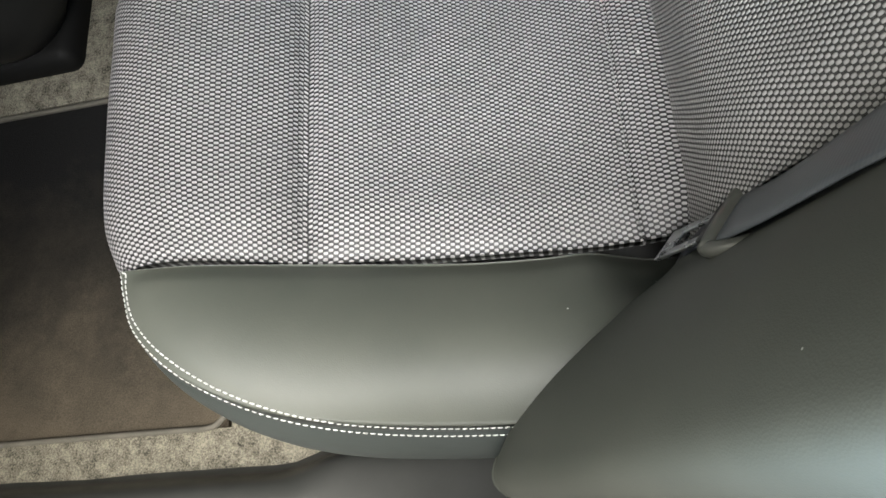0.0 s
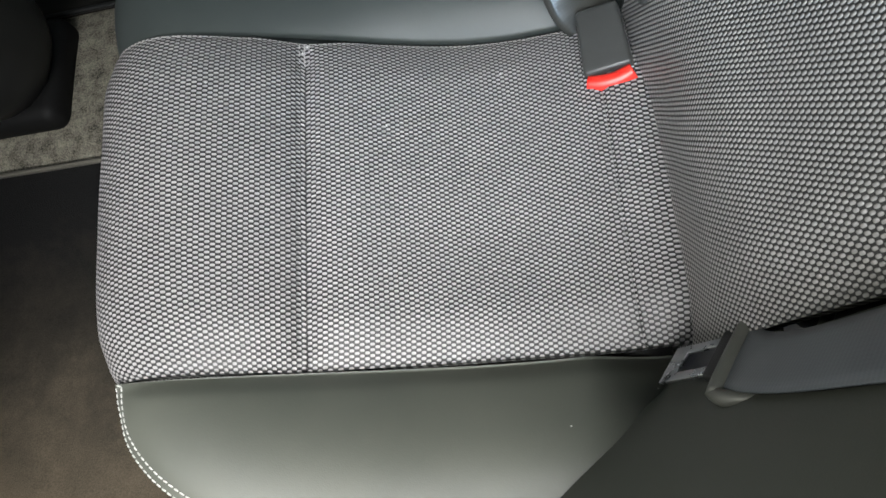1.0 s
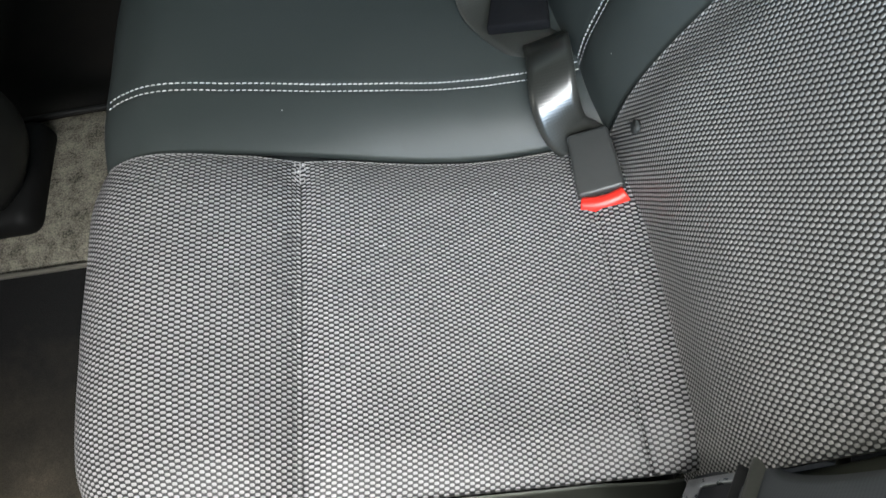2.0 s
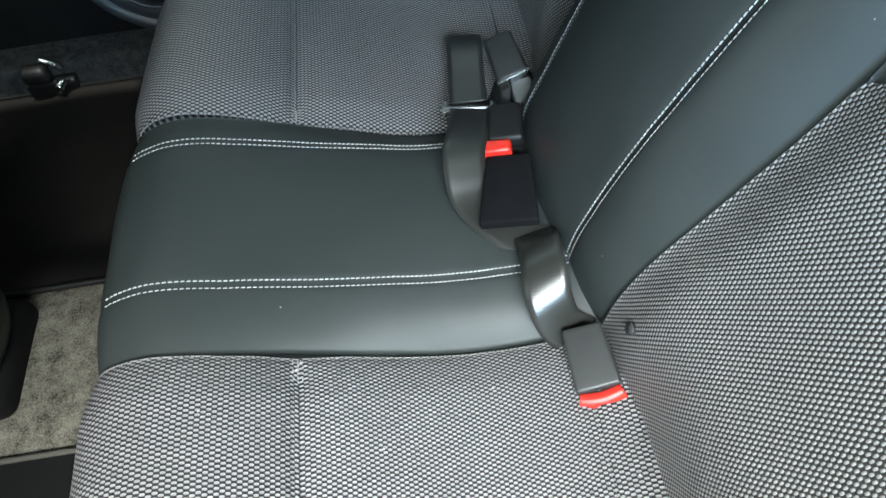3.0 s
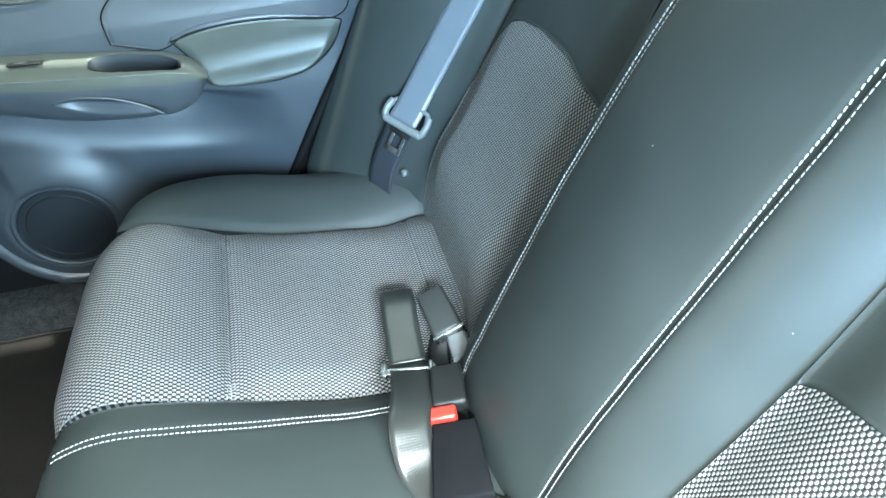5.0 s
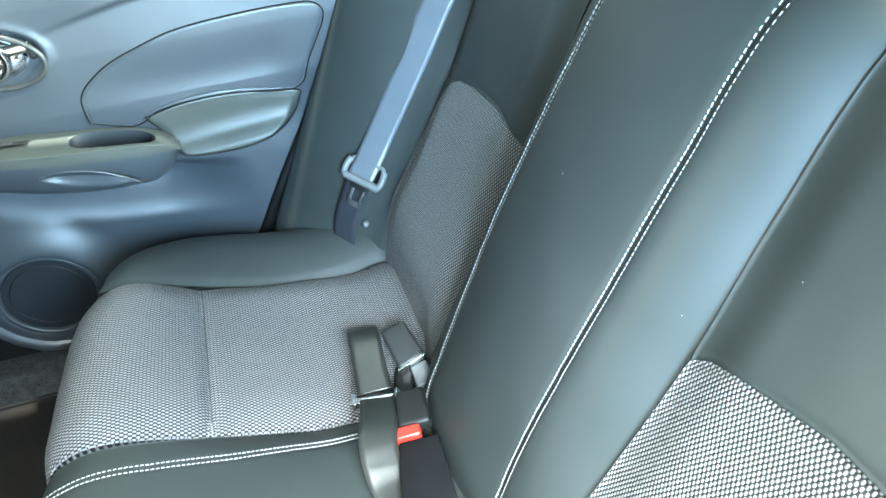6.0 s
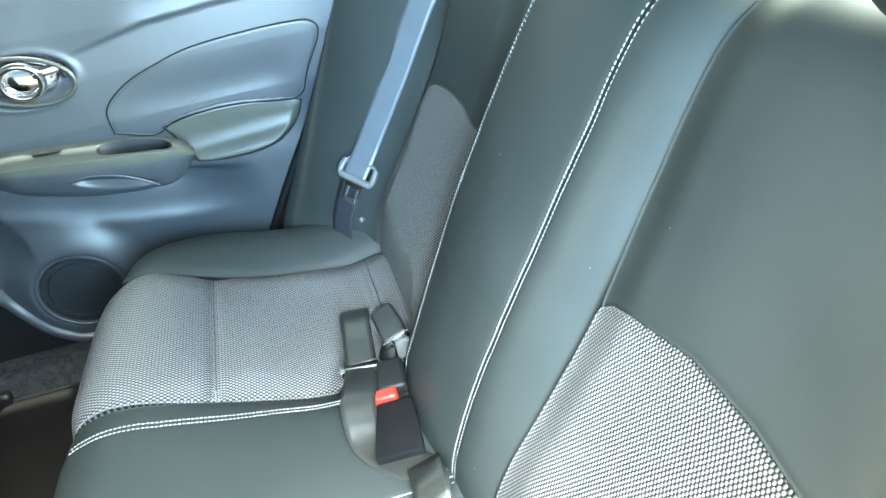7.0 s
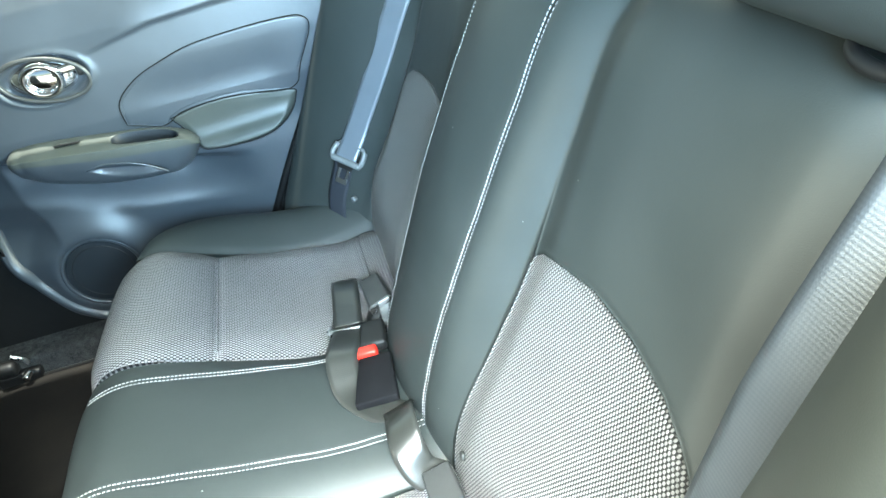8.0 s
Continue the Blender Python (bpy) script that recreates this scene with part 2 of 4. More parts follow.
def knots(points):
    """A smooth curve through the points (Catmull-Rom), as a function of 0..1 along its length."""
    p = np.array(points, float)
    q = np.vstack([2 * p[0] - p[1], p, 2 * p[-1] - p[-2]])
    dense = []
    for i in range(len(p) - 1):
        a, b, c, d = q[i:i + 4]
        for u in np.linspace(0, 1, 16, endpoint=False):
            dense.append(0.5 * (2 * b + (c - a) * u + (2 * a - 5 * b + 4 * c - d) * u * u + (3 * b - a - 3 * c + d) * u ** 3))
    dense = np.array(dense + [p[-1]])
    run = np.concatenate([[0], np.cumsum(np.linalg.norm(np.diff(dense, axis=0), axis=1))])
    length = run[-1]

    def at(u):
        return np.array([np.interp(u * length, run, dense[:, k]) for k in range(dense.shape[1])])
    at.length = length
    return at


def smooth_at(x, xs, ys):
    """The value at x of a smooth curve through (xs, ys)."""
    slopes = np.gradient(np.array(ys, float), np.array(xs, float))
    i = int(np.clip(np.searchsorted(xs, x) - 1, 0, len(xs) - 2))
    w = xs[i + 1] - xs[i]
    t = min(max((x - xs[i]) / w, 0.0), 1.0)
    return float((2 * t ** 3 - 3 * t * t + 1) * ys[i] + (t ** 3 - 2 * t * t + t) * w * slopes[i]
                 + (3 * t * t - 2 * t ** 3) * ys[i + 1] + (t ** 3 - t * t) * w * slopes[i + 1])


def smoothstep(a, b, x):
    t = min(max((x - a) / (b - a), 0.0), 1.0)
    return t * t * (3 - 2 * t)


def sheet(fn, nu, nv, uv=None, tuck=0.0, inward=(0, 0, -1), flip=False):
    """A surface fn(u, v) as a grid; tuck: how deep its rim turns in, so that it shows as padded; uv(u, v) in metres."""
    bm = bmesh.new()
    lay = bm.loops.layers.uv.new("UVMap")
    rows, coords = [], {}
    us = [i / nu for i in range(nu + 1)]
    vs = [j / nv for j in range(nv + 1)]
    for u in us:
        row = []
        for v in vs:
            vert = bm.verts.new(fn(u, v))
            coords[vert] = uv(u, v) if uv else (u, v)
            row.append(vert)
        rows.append(row)
    quads = []
    for i in range(nu):
        for j in range(nv):
            quads.append((rows[i][j], rows[i + 1][j], rows[i + 1][j + 1], rows[i][j + 1]))
    if tuck:
        rim = rows[0] + [r[-1] for r in rows[1:]] + rows[-1][-2::-1] + [r[0] for r in rows[-2:0:-1]]
        down = Vector(inward) * tuck
        low = []
        for vert in rim:
            w = bm.verts.new(vert.co + down)
            coords[w] = coords[vert]
            low.append(w)
        for k in range(len(rim)):
            n = (k + 1) % len(rim)
            quads.append((rim[k], low[k], low[n], rim[n]))
    for q in quads:
        f = bm.faces.new(q[::-1] if flip else q)
        for loop in f.loops:
            loop[lay].uv = coords[loop.vert]
    bm.normal_update()
    return bm


def ribbon(points, sides, width, thick=0.0013, steps=60, across=6):
    """Webbing along the points; sides: the direction of its width at each point."""
    path, side = knots(points), knots(sides)
    length = path.length
    bm = bmesh.new()
    lay = bm.loops.layers.uv.new("UVMap")
    rings, where = [], {}
    n = across + 1
    for i in range(steps + 1):
        u = i / steps
        c = Vector(path(u))
        t = (Vector(path(min(u + 0.01, 1))) - Vector(path(max(u - 0.01, 0)))).normalized()
        raw = np.array([np.interp(u, np.linspace(0, 1, len(sides)), [s[k] for s in sides]) for k in range(3)])
        w = Vector(raw)
        w = (w - t * w.dot(t)).normalized()
        nrm = t.cross(w)
        ring = []
        for sign in (1, -1):
            for j in range(n):
                s = (j / across - 0.5) * sign
                edge = 1.0 if 0 < j < across else 0.55
                vert = bm.verts.new(c + w * (s * width) + nrm * (sign * thick * edge))
                where[vert] = (s * width, u * length)
                ring.append(vert)
        rings.append(ring)
    k = len(rings[0])
    for a, b in zip(rings, rings[1:]):
        for j in range(k):
            f = bm.faces.new((a[j], a[(j + 1) % k], b[(j + 1) % k], b[j]))
            for loop in f.loops:
                loop[lay].uv = where[loop.vert]
    bm.faces.new(rings[0])
    bm.faces.new(rings[-1][::-1])
    bmesh.ops.recalc_face_normals(bm, faces=bm.faces)
    return bm


def block(size, m=None, bevel=0.004, segments=3, taper=(1, 1)):
    """A bevelled block of that size centred on the pose m; taper: how its +y end narrows in x and z."""
    bm = bmesh.new()
    bmesh.ops.create_cube(bm, size=1)
    for v in bm.verts:
        v.co.x *= size[0] * (taper[0] if v.co.y > 0 else 1)
        v.co.z *= size[2] * (taper[1] if v.co.y > 0 else 1)
        v.co.y *= size[1]
    if bevel:
        bmesh.ops.bevel(bm, geom=bm.edges[:], offset=bevel, segments=segments, profile=0.5, affect='EDGES')
    if m is not None:
        bmesh.ops.transform(bm, matrix=m, verts=bm.verts)
    return bm


def tube(points, radius, sides=10, closed=False, steps=40, flat=1.0):
    """A round bar along the points; flat: its squash across the second axis."""
    pts = list(points) + ([points[0]] if closed else [])
    path = knots(pts)
    bm = bmesh.new()
    rings = []
    last = None
    count = steps if closed else steps + 1
    for i in range(count):
        u = i / steps
        c = Vector(path(u))
        t = (Vector(path(min(u + 0.008, 1))) - Vector(path(max(u - 0.008, 0)))).normalized()
        if last is None:
            last = t.orthogonal().normalized()
        last = (last - t * last.dot(t)).normalized()
        o = t.cross(last)
        rings.append([bm.verts.new(c + last * math.cos(a) * radius + o * math.sin(a) * radius * flat)
                      for a in (2 * math.pi * k / sides for k in range(sides))])
    pairs = list(zip(rings, rings[1:])) + ([(rings[-1], rings[0])] if closed else [])
    for a, b in pairs:
        for k in range(sides):
            bm.faces.new((a[k], a[(k + 1) % sides], b[(k + 1) % sides], b[k]))
    if not closed:
        bm.faces.new(rings[0][::-1])
        bm.faces.new(rings[-1])
    bmesh.ops.recalc_face_normals(bm, faces=bm.faces)
    return bm


def slab(outline, depth, m=None, bevel=0.003, segments=2):
    """A plate with that outline (x, y), depth thick along z, with rounded edges."""
    bm = bmesh.new()
    low = [bm.verts.new((x, y, 0)) for x, y in outline]
    high = [bm.verts.new((x, y, depth)) for x, y in outline]
    top = bm.faces.new(high)
    bm.faces.new(low[::-1])
    n = len(low)
    for i in range(n):
        bm.faces.new((low[i], low[(i + 1) % n], high[(i + 1) % n], high[i]))
    if bevel:
        bmesh.ops.bevel(bm, geom=top.edges[:], offset=bevel, segments=segments, profile=0.5, affect='EDGES')
    if m is not None:
        bmesh.ops.transform(bm, matrix=m, verts=bm.verts)
    bmesh.ops.recalc_face_normals(bm, faces=bm.faces)
    return bm


def frame_of(origin, along, up):
    """The pose whose y runs along, and whose z leans to up."""
    y = Vector(along).normalized()
    x = y.cross(Vector(up)).normalized()
    z = x.cross(y)
    m = Matrix((x, y, z)).transposed().to_4x4()
    m.translation = Vector(origin)
    return m


def stitches(curve, normal, offset, length, pitch=0.0054, long=0.0044, wide=0.00072, tall=0.0009):
    """One row of thread stitches along curve(u), sideways by offset: short plump lengths of thread, each a little askew."""
    bm = bmesh.new()
    count = int(length / pitch)
    for i in range(count):
        u = (i + 0.5) / count
        c = Vector(curve(u))
        t = (Vector(curve(min(u + 0.003, 1))) - Vector(curve(max(u - 0.003, 0)))).normalized()
        nn = Vector(normal(u)).normalized()
        s = nn.cross(t).normalized()
        t = (t + s * random.uniform(0.02, 0.16)).normalized()
        s = nn.cross(t).normalized()
        nn = t.cross(s).normalized()
        c = c + s * offset
        ln = long * random.uniform(0.94, 1.05)
        rings = []
        for e, k in ((-0.5, 0.55), (-0.3, 1.0), (0.3, 1.0), (0.5, 0.55)):
            rings.append([bm.verts.new(c + t * (ln * e) + s * (wide * f * k) + nn * (tall * h * k - (0.0004 if k < 1 else 0)))
                          for f, h in ((-1, -0.2), (-0.7, 0.7), (0, 1), (0.7, 0.7), (1, -0.2))])
        for p, q in zip(rings, rings[1:]):
            for k in range(4):
                bm.faces.new((p[k], p[k + 1], q[k + 1], q[k]))
        bm.faces.new(rings[0][::-1])
        bm.faces.new(rings[-1])
    bmesh.ops.recalc_face_normals(bm, faces=bm.faces)
    return bm


# ---- car floor and shell (x: to the rear, y: to the far door, z: up from the floor) ----
def floor_z(x, y):
    tunnel = 0.11 * math.exp(-((y + 0.01) / 0.20) ** 4)
    rough = 0.003 * noise.noise((x * 9, y * 9, 0))
    return 0.085 + tunnel + rough


floor = part("floor", sheet(lambda u, v: (-1.75 + 1.9 * u, -0.66 + 1.32 * v, floor_z(-1.75 + 1.9 * u, -0.66 + 1.32 * v)), 60, 60,
                            tuck=0.03), CARPET)
tagged(floor, "worn grey loop carpet over the car floor", "car floor", kind="structure")

# unseen ground, made pale and warm so sunlight bounces into the cabin
ground = part("ground", sheet(lambda u, v: (-2000 + 4000 * u, -2000 + 4000 * v, -0.36), 8, 8), BOUNCE_GROUND)
tagged(ground, "unseen pale ground added outside the car to bounce warm light", "ground", kind="structure")


def slab_wall(name, x0, x1, y0, y1, z0, z1, mat, label, category):
    ob = part(name, block((x1 - x0, y1 - y0, z1 - z0), pose((x0 + x1) / 2, (y0 + y1) / 2, (z0 + z1) / 2), 0.01), mat)
    return tagged(ob, label, category, kind="structure")


def roof_shell():
    def at(u, v):
        y = -0.68 + 1.36 * v
        x = -1.60 + 2.10 * u
        return (x, y, 1.23 - 0.05 * (y / 0.68) ** 2 - 0.04 * ((x + 0.4) / 0.9) ** 2)
    ob = part("ceiling", sheet(at, 20, 16, tuck=0.05, inward=(0, 0, 1), flip=True), HEADLINER)
    return tagged(ob, "grey woven headliner under the car roof", "headliner", kind="structure")


roof_shell()
slab_wall("wall_rear", 0.36, 0.80, -0.72, 0.72, -0.02, 0.905, SATIN, "dark rear bulkhead and parcel shelf behind the seat", "bulkhead")
slab_wall("wall_front", -1.90, -1.75, -0.72, 0.72, -0.02, 0.80, BLACK, "dark dashboard end of the cabin", "bulkhead")
# ---- bench cushion ----
PROFILE = knots([(0.050, 0.275), (0.006, 0.316), (-0.060, 0.307), (-0.125, 0.306), (-0.200, 0.322), (-0.310, 0.366), (-0.375, 0.392),
                 (-0.412, 0.403), (-0.442, 0.4055), (-0.467, 0.400), (-0.487, 0.387), (-0.500, 0.366), (-0.507, 0.335), (-0.505, 0.260), (-0.494, 0.160), (-0.482, 0.070)])
PU = [PROFILE(i / 400) for i in range(401)]


def at_x(x):
    """The place along the profile at which it first comes to x, from the rear."""
    for i, p in enumerate(PU):
        if p[0] <= x:
            return i / 400
    return 1.0


U_SEAM, U_REAR = at_x(-0.310), at_x(-0.028)


def front_shift(x, y):
    """The front of the bench bows forward in the middle and draws back at its ends."""
    a = max(abs(y) - 0.36, 0.0)
    return smoothstep(-0.30, -0.47, x) * (a * a * 1.2 - 0.009 * (1 - smoothstep(0.18, 0.46, abs(y))))


CUSHION_SEAMS = (-0.085, 0.114)


def groove(d, width, depth):
    return depth * math.exp(-(d / width) ** 2)


def cushion(u, y):
    p = PROFILE(u)
    q, r = PROFILE(min(u + 0.004, 1)), PROFILE(max(u - 0.004, 0))
    t = np.array(q) - np.array(r)
    t /= np.linalg.norm(t)
    n = np.array([t[1], -t[0]])
    if n[1] < 0 and u < 0.4:
        n = -n
    a = abs(y)
    lift = 0.0
    length = PROFILE.length
    if a < 0.160:
        crown = float(np.interp(-p[0], [-0.05, 0.0, 0.05, 0.10, 0.15, 0.22, 0.30, 0.38, 0.46, 0.51], [0.024, 0.030, 0.036, 0.040, 0.039, 0.033, 0.019, 0.009, 0.011, 0.013]))
        lift = crown * (1 - (a / 0.160) ** 4) - 0.003 + 0.005 * smoothstep(0.3, 0.9, -n[0])
        lift -= groove(y - CUSHION_SEAMS[0], 0.0035, 0.0028) + groove(y - CUSHION_SEAMS[1], 0.0035, 0.0028)
    else:
        s = min(a - 0.160, 0.490 - a)
        soft = 1 - 0.35 * smoothstep(-0.36, -0.45, p[0])
        lift = 0.010 - 0.006 * soft - 0.010 * soft * (1 - smoothstep(0, 0.05, s)) + 0.006 * soft * smoothstep(0, 0.010, s)
        lift += 0.015 * math.exp(-((p[0] + 0.150) / 0.085) ** 2) * smoothstep(0.37, 0.49, a)
        lift -= groove((u - U_SEAM) * length, 0.0075, 0.011) * smoothstep(-0.004, 0.035, s)
        lift += 0.006 * smoothstep(0, 0.05, abs(u - U_SEAM) * length) - 0.003
        lift -= groove((u - U_REAR) * length, 0.003, 0.003)
    lift += 0.0015 * noise.noise((p[0] * 12, y * 12, 2.0))
    p = (p[0] + n[0] * lift, p[1] + n[1] * lift)
    return (p[0] + front_shift(p[0], y), y, p[1])


bench = thing("rear_bench_cushion", "black leatherette and grey mesh cloth rear seat cushion", "car seat cushion")


def cushion_panel(name, y0, y1, u0, u1, mat, label, nu, nv):
    """One sewn cover panel of the cushion, between two rows across and two along."""
    e = 0.0006
    ya, yb = min(y0, y1) + e, max(y0, y1) - e
    du = 0.4 * e

    def fn(u, v):
        return cushion(u0 + du + (u1 - u0 - 2 * du) * u, ya + (yb - ya) * v)
    length = PROFILE.length
    return part(name, sheet(fn, nu, nv, lambda u, v: ((u0 + (u1 - u0) * u) * length, ya + (yb - ya) * v), 0.012), mat, bench, label)


cushion_panel("centre_panel", -0.160, 0.160, 0.0, 1.0, LEATHER, "black leatherette centre panel", 130, 60)
for side in (-1, 1):
    for u0, u1, name in ((0.0, U_REAR, "cloth_rear_strip"), (U_REAR, U_SEAM, "cloth_panel"), (U_SEAM, 1.0, "cloth_front_panel")):
        cushion_panel(name, side * 0.160, side * 0.490, u0, u1, CLOTH, "grey mesh cloth panel", max(14, int((u1 - u0) * 130)), 56)


def height(x):
    return float(np.interp(-x, [-p[0] for p in PU[:260]], [p[1] for p in PU[:260]]))


def bolster(side):
    """The rounded leatherette end of the cushion with its double seam, and the panel that drops below it."""
    outer = knots([(0.040, 0.630), (-0.080, 0.635), (-0.200, 0.633), (-0.292, 0.625), (-0.357, 0.607), (-0.410, 0.578), (-0.445, 0.545), (-0.460, 0.512), (-0.4635, 0.491)])
    inner = knots([(0.040, 0.4908), (-0.200, 0.4908), (-0.400, 0.4908), (-0.463, 0.4908)])

    def top(u, v):
        a, b = inner(v), outer(v)
        x, y = a + (b - a) * u
        span = np.linalg.norm(b - a)
        tall = float(np.interp(x, [-0.46, -0.40, -0.33, -0.25, -0.15, -0.05, 0.05], [0.002, 0.012, 0.026, 0.040, 0.052, 0.056, 0.056]))
        shape = math.sin(math.pi / 2 * min(u / 0.66, 1)) if u < 0.66 else 1 - 0.30 * ((u - 0.66) / 0.34) ** 2
        z = height(max(x, -0.455)) + tall * shape * min(1, span / 0.05) - 0.005 * u ** 8
        z -= 0.004 * (1 - smoothstep(0, 0.02, u * span)) * smoothstep(0.0, 0.05, span)
        if side < 0:
            z -= 0.055 * smoothstep(-0.085, -0.005, x) * (1 - smoothstep(0.15, 0.65, u))
        z += 0.0015 * noise.noise((x * 10, y * 10, side))
        return (x, side * y, z)
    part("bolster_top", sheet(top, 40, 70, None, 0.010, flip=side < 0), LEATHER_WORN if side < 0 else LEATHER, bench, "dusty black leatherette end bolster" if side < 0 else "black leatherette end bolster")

    def drop(u, v):
        x, y = outer(v)
        z = top(1.0, v)[2]
        q = outer(min(v + 0.01, 1)) - outer(max(v - 0.01, 0))
        q = np.array([q[1], -q[0]]) / np.linalg.norm(q)
        out = 0.024 * math.sin(math.pi * min(u, 0.31) / 0.62) - 0.014 * u * u
        if q[1] < 0:
            q = -q
        return (x + q[0] * out, side * (y + q[1] * out), z - 0.001 - (z - 0.11) * u)
    part("bolster_side", sheet(drop, 30, 70, None, 0.008, inward=(0, -side, 0), flip=side < 0), LEATHER, bench, "black leatherette end bolster side")
    for k in (0, 1) if side < 0 else ():
        def line(v, k=k):
            w = 0.10 + 0.895 * v
            ahead = smoothstep(0.40, 0.92, w)
            span = max(np.linalg.norm(outer(w) - inner(w)), 0.012)
            rear = 0.003 if k == 0 else 0.012
            front = -0.0085 if k == 0 else -0.0022
            run = rear + (front - rear) * ahead
            return top(1 + max(run / span, -0.7), w) if run < 0 else drop(run * 4.6, w)
        def nrm(v, k=k):
            w = 0.10 + 0.895 * v
            q = outer(min(w + 0.01, 1)) - outer(max(w - 0.01, 0))
            q = np.array([q[1], -q[0]]) / np.linalg.norm(q)
            q = q if q[1] > 0 else -q
            flat = 0.75 * (1 - 0.8 * smoothstep(0.40, 0.92, w))
            return (flat * q[0], flat * q[1] * side, 0.66 - 0.2 * k)
        part("stitching", stitches(line, nrm, 0, outer.length * 0.895), THREAD, bench, "white double-seam thread")


for side in (-1, 1):
    bolster(side)
    for off in (-0.0043, 0.0043):
        y = CUSHION_SEAMS[0 if side < 0 else 1] + off
        part("stitching", stitches(lambda u, y=y: cushion(0.02 + 0.62 * u, y), lambda u: (0, 0, 1) if u < 0.85 else (-0.8, 0, 0.6), 0, PROFILE.length * 0.62),
             THREAD, bench, "white double-seam thread")
for side in (-1, 1):
    part("cloth_edge", stitches(lambda u, k=side: cushion(0.03 + 0.62 * u, k * 0.1622), lambda u, k=side: (0, -0.35 * k, 0.94) if u < 0.85 else (-0.8, -0.2 * k, 0.5),
                                0, PROFILE.length * 0.62, 0.0047, 0.0036, 0.0011, 0.0012), YARN, bench, "pale turned edge of the cloth")
for k in (-1, 1):
    for e in (-0.0045, 0.0, 0.005):
        part("seam_tuck", stitches(lambda u, k=k, e=e: cushion(U_SEAM + e / PROFILE.length, k * (0.1630 + 0.026 * u)), lambda u: (-0.2, 0, 0.98), 0, 0.026 - abs(e) * 2, 0.0042, 0.0034, 0.0011, 0.0014),
             YARN, bench, "puckered pale yarn where the seams meet")
part("foam_block", block((0.44, 1.24, 0.20), pose(-0.215, 0, 0.155), 0.03), BLACK, bench)

# ---- backrest ----
BZ = [0.270, 0.330, 0.383, 0.440, 0.500, 0.560, 0.630, 0.690, 0.760, 0.830, 0.874, 0.900, 0.911]
BX = [-0.006, 0.000, 0.013, 0.039, 0.074, 0.108, 0.145, 0.173, 0.205, 0.235, 0.260, 0.296, 0.352]
BACK = knots(list(zip(BX, BZ)))
BP = [BACK(i / 300) for i in range(301)]
EDGE_Z = [0.270, 0.340, 0.400, 0.450, 0.500, 0.550, 0.600, 0.650, 0.700, 0.750, 0.800, 0.850, 0.900, 0.950]
EDGE_NEAR = [0.022, 0.022, 0.026, 0.032, 0.040, 0.045, 0.046, 0.046, 0.044, 0.042, 0.039, 0.034, 0.027, 0.020]
EDGE_FAR = [0.034, 0.034, 0.030, 0.034, 0.043, 0.050, 0.053, 0.053, 0.050, 0.047, 0.041, 0.034, 0.026, 0.020]
SEAM_NEAR, SEAM_FAR, FOOT_NEAR, FOOT_FAR = -0.080, 0.124, -0.157, 0.190


def back_u(z):
    return float(np.interp(z, [p[1] for p in BP], np.linspace(0, 1, 301)))


def back_point(w, y, lift):
    """A place on the backrest: w along its height, lift out of its base surface towards the front."""
    p = BACK(w)
    q, r = BACK(min(w + 0.01, 1)), BACK(max(w - 0.01, 0))
    t = np.array(q) - np.array(r)
    t /= np.linalg.norm(t)
    return (p[0] - t[1] * lift, y, p[1] + t[0] * lift)


def centre_lift(w, y):
    """How far the centre panel stands out: crowned between its two seams, falling away outside them."""
    z = BACK(w)[1]
    near, far = float(np.interp(z, EDGE_Z, EDGE_NEAR)), float(np.interp(z, EDGE_Z, EDGE_FAR))
    if y < SEAM_NEAR:
        f = (SEAM_NEAR - y) / (SEAM_NEAR - FOOT_NEAR)
        v = near * (1 - f ** 2.1)
    elif y > SEAM_FAR:
        f = (y - SEAM_FAR) / (FOOT_FAR - SEAM_FAR)
        v = far * (1 - f ** 1.6)
    else:
        f = (y - SEAM_NEAR) / (SEAM_FAR - SEAM_NEAR)
        v = near + (far - near) * f + 0.013 * (1 - (2 * f - 1) ** 2)
    v -= groove(y - SEAM_NEAR, 0.0035, 0.0028) + groove(y - SEAM_FAR, 0.0035, 0.0028)
    return v + 0.0015 * noise.noise((w * 9, y * 12, 5))


ARCH_Y = [0.158, 0.175, 0.210, 0.290, 0.364, 0.424, 0.455, 0.476, 0.490, 0.500]
ARCH_Z = [0.628, 0.640, 0.652, 0.668, 0.667, 0.657, 0.643, 0.625, 0.595, 0.540]

backrest = thing("rear_seat_back", "black leatherette backrest with grey mesh cloth inserts and white seams", "car seat backrest")


def arch(y):
    return back_u(float(np.interp(abs(y), ARCH_Y, ARCH_Z)))


def outer_lift(w, y):
    a = abs(y)
    s = min(a - (0.157 if y < 0 else 0.190), 0.502 - a)
    z = BACK(w)[1]
    low = 1 - smoothstep(0.34, 0.46, z)
    lift = 0.012 * smoothstep(0, 0.06, s) * (1 - low) - 0.011 * smoothstep(0.20, 0.28, a) * low
    d = (w - arch(y)) * BACK.length
    lift -= groove(d, 0.005, 0.0025)
    lift += 0.006 * smoothstep(0.01, 0.14, d) - 0.010 * smoothstep(0.42, 0.502, a) * smoothstep(0.0, 0.1, d)
    return lift + 0.002 * noise.noise((w * 8, y * 9, 9))


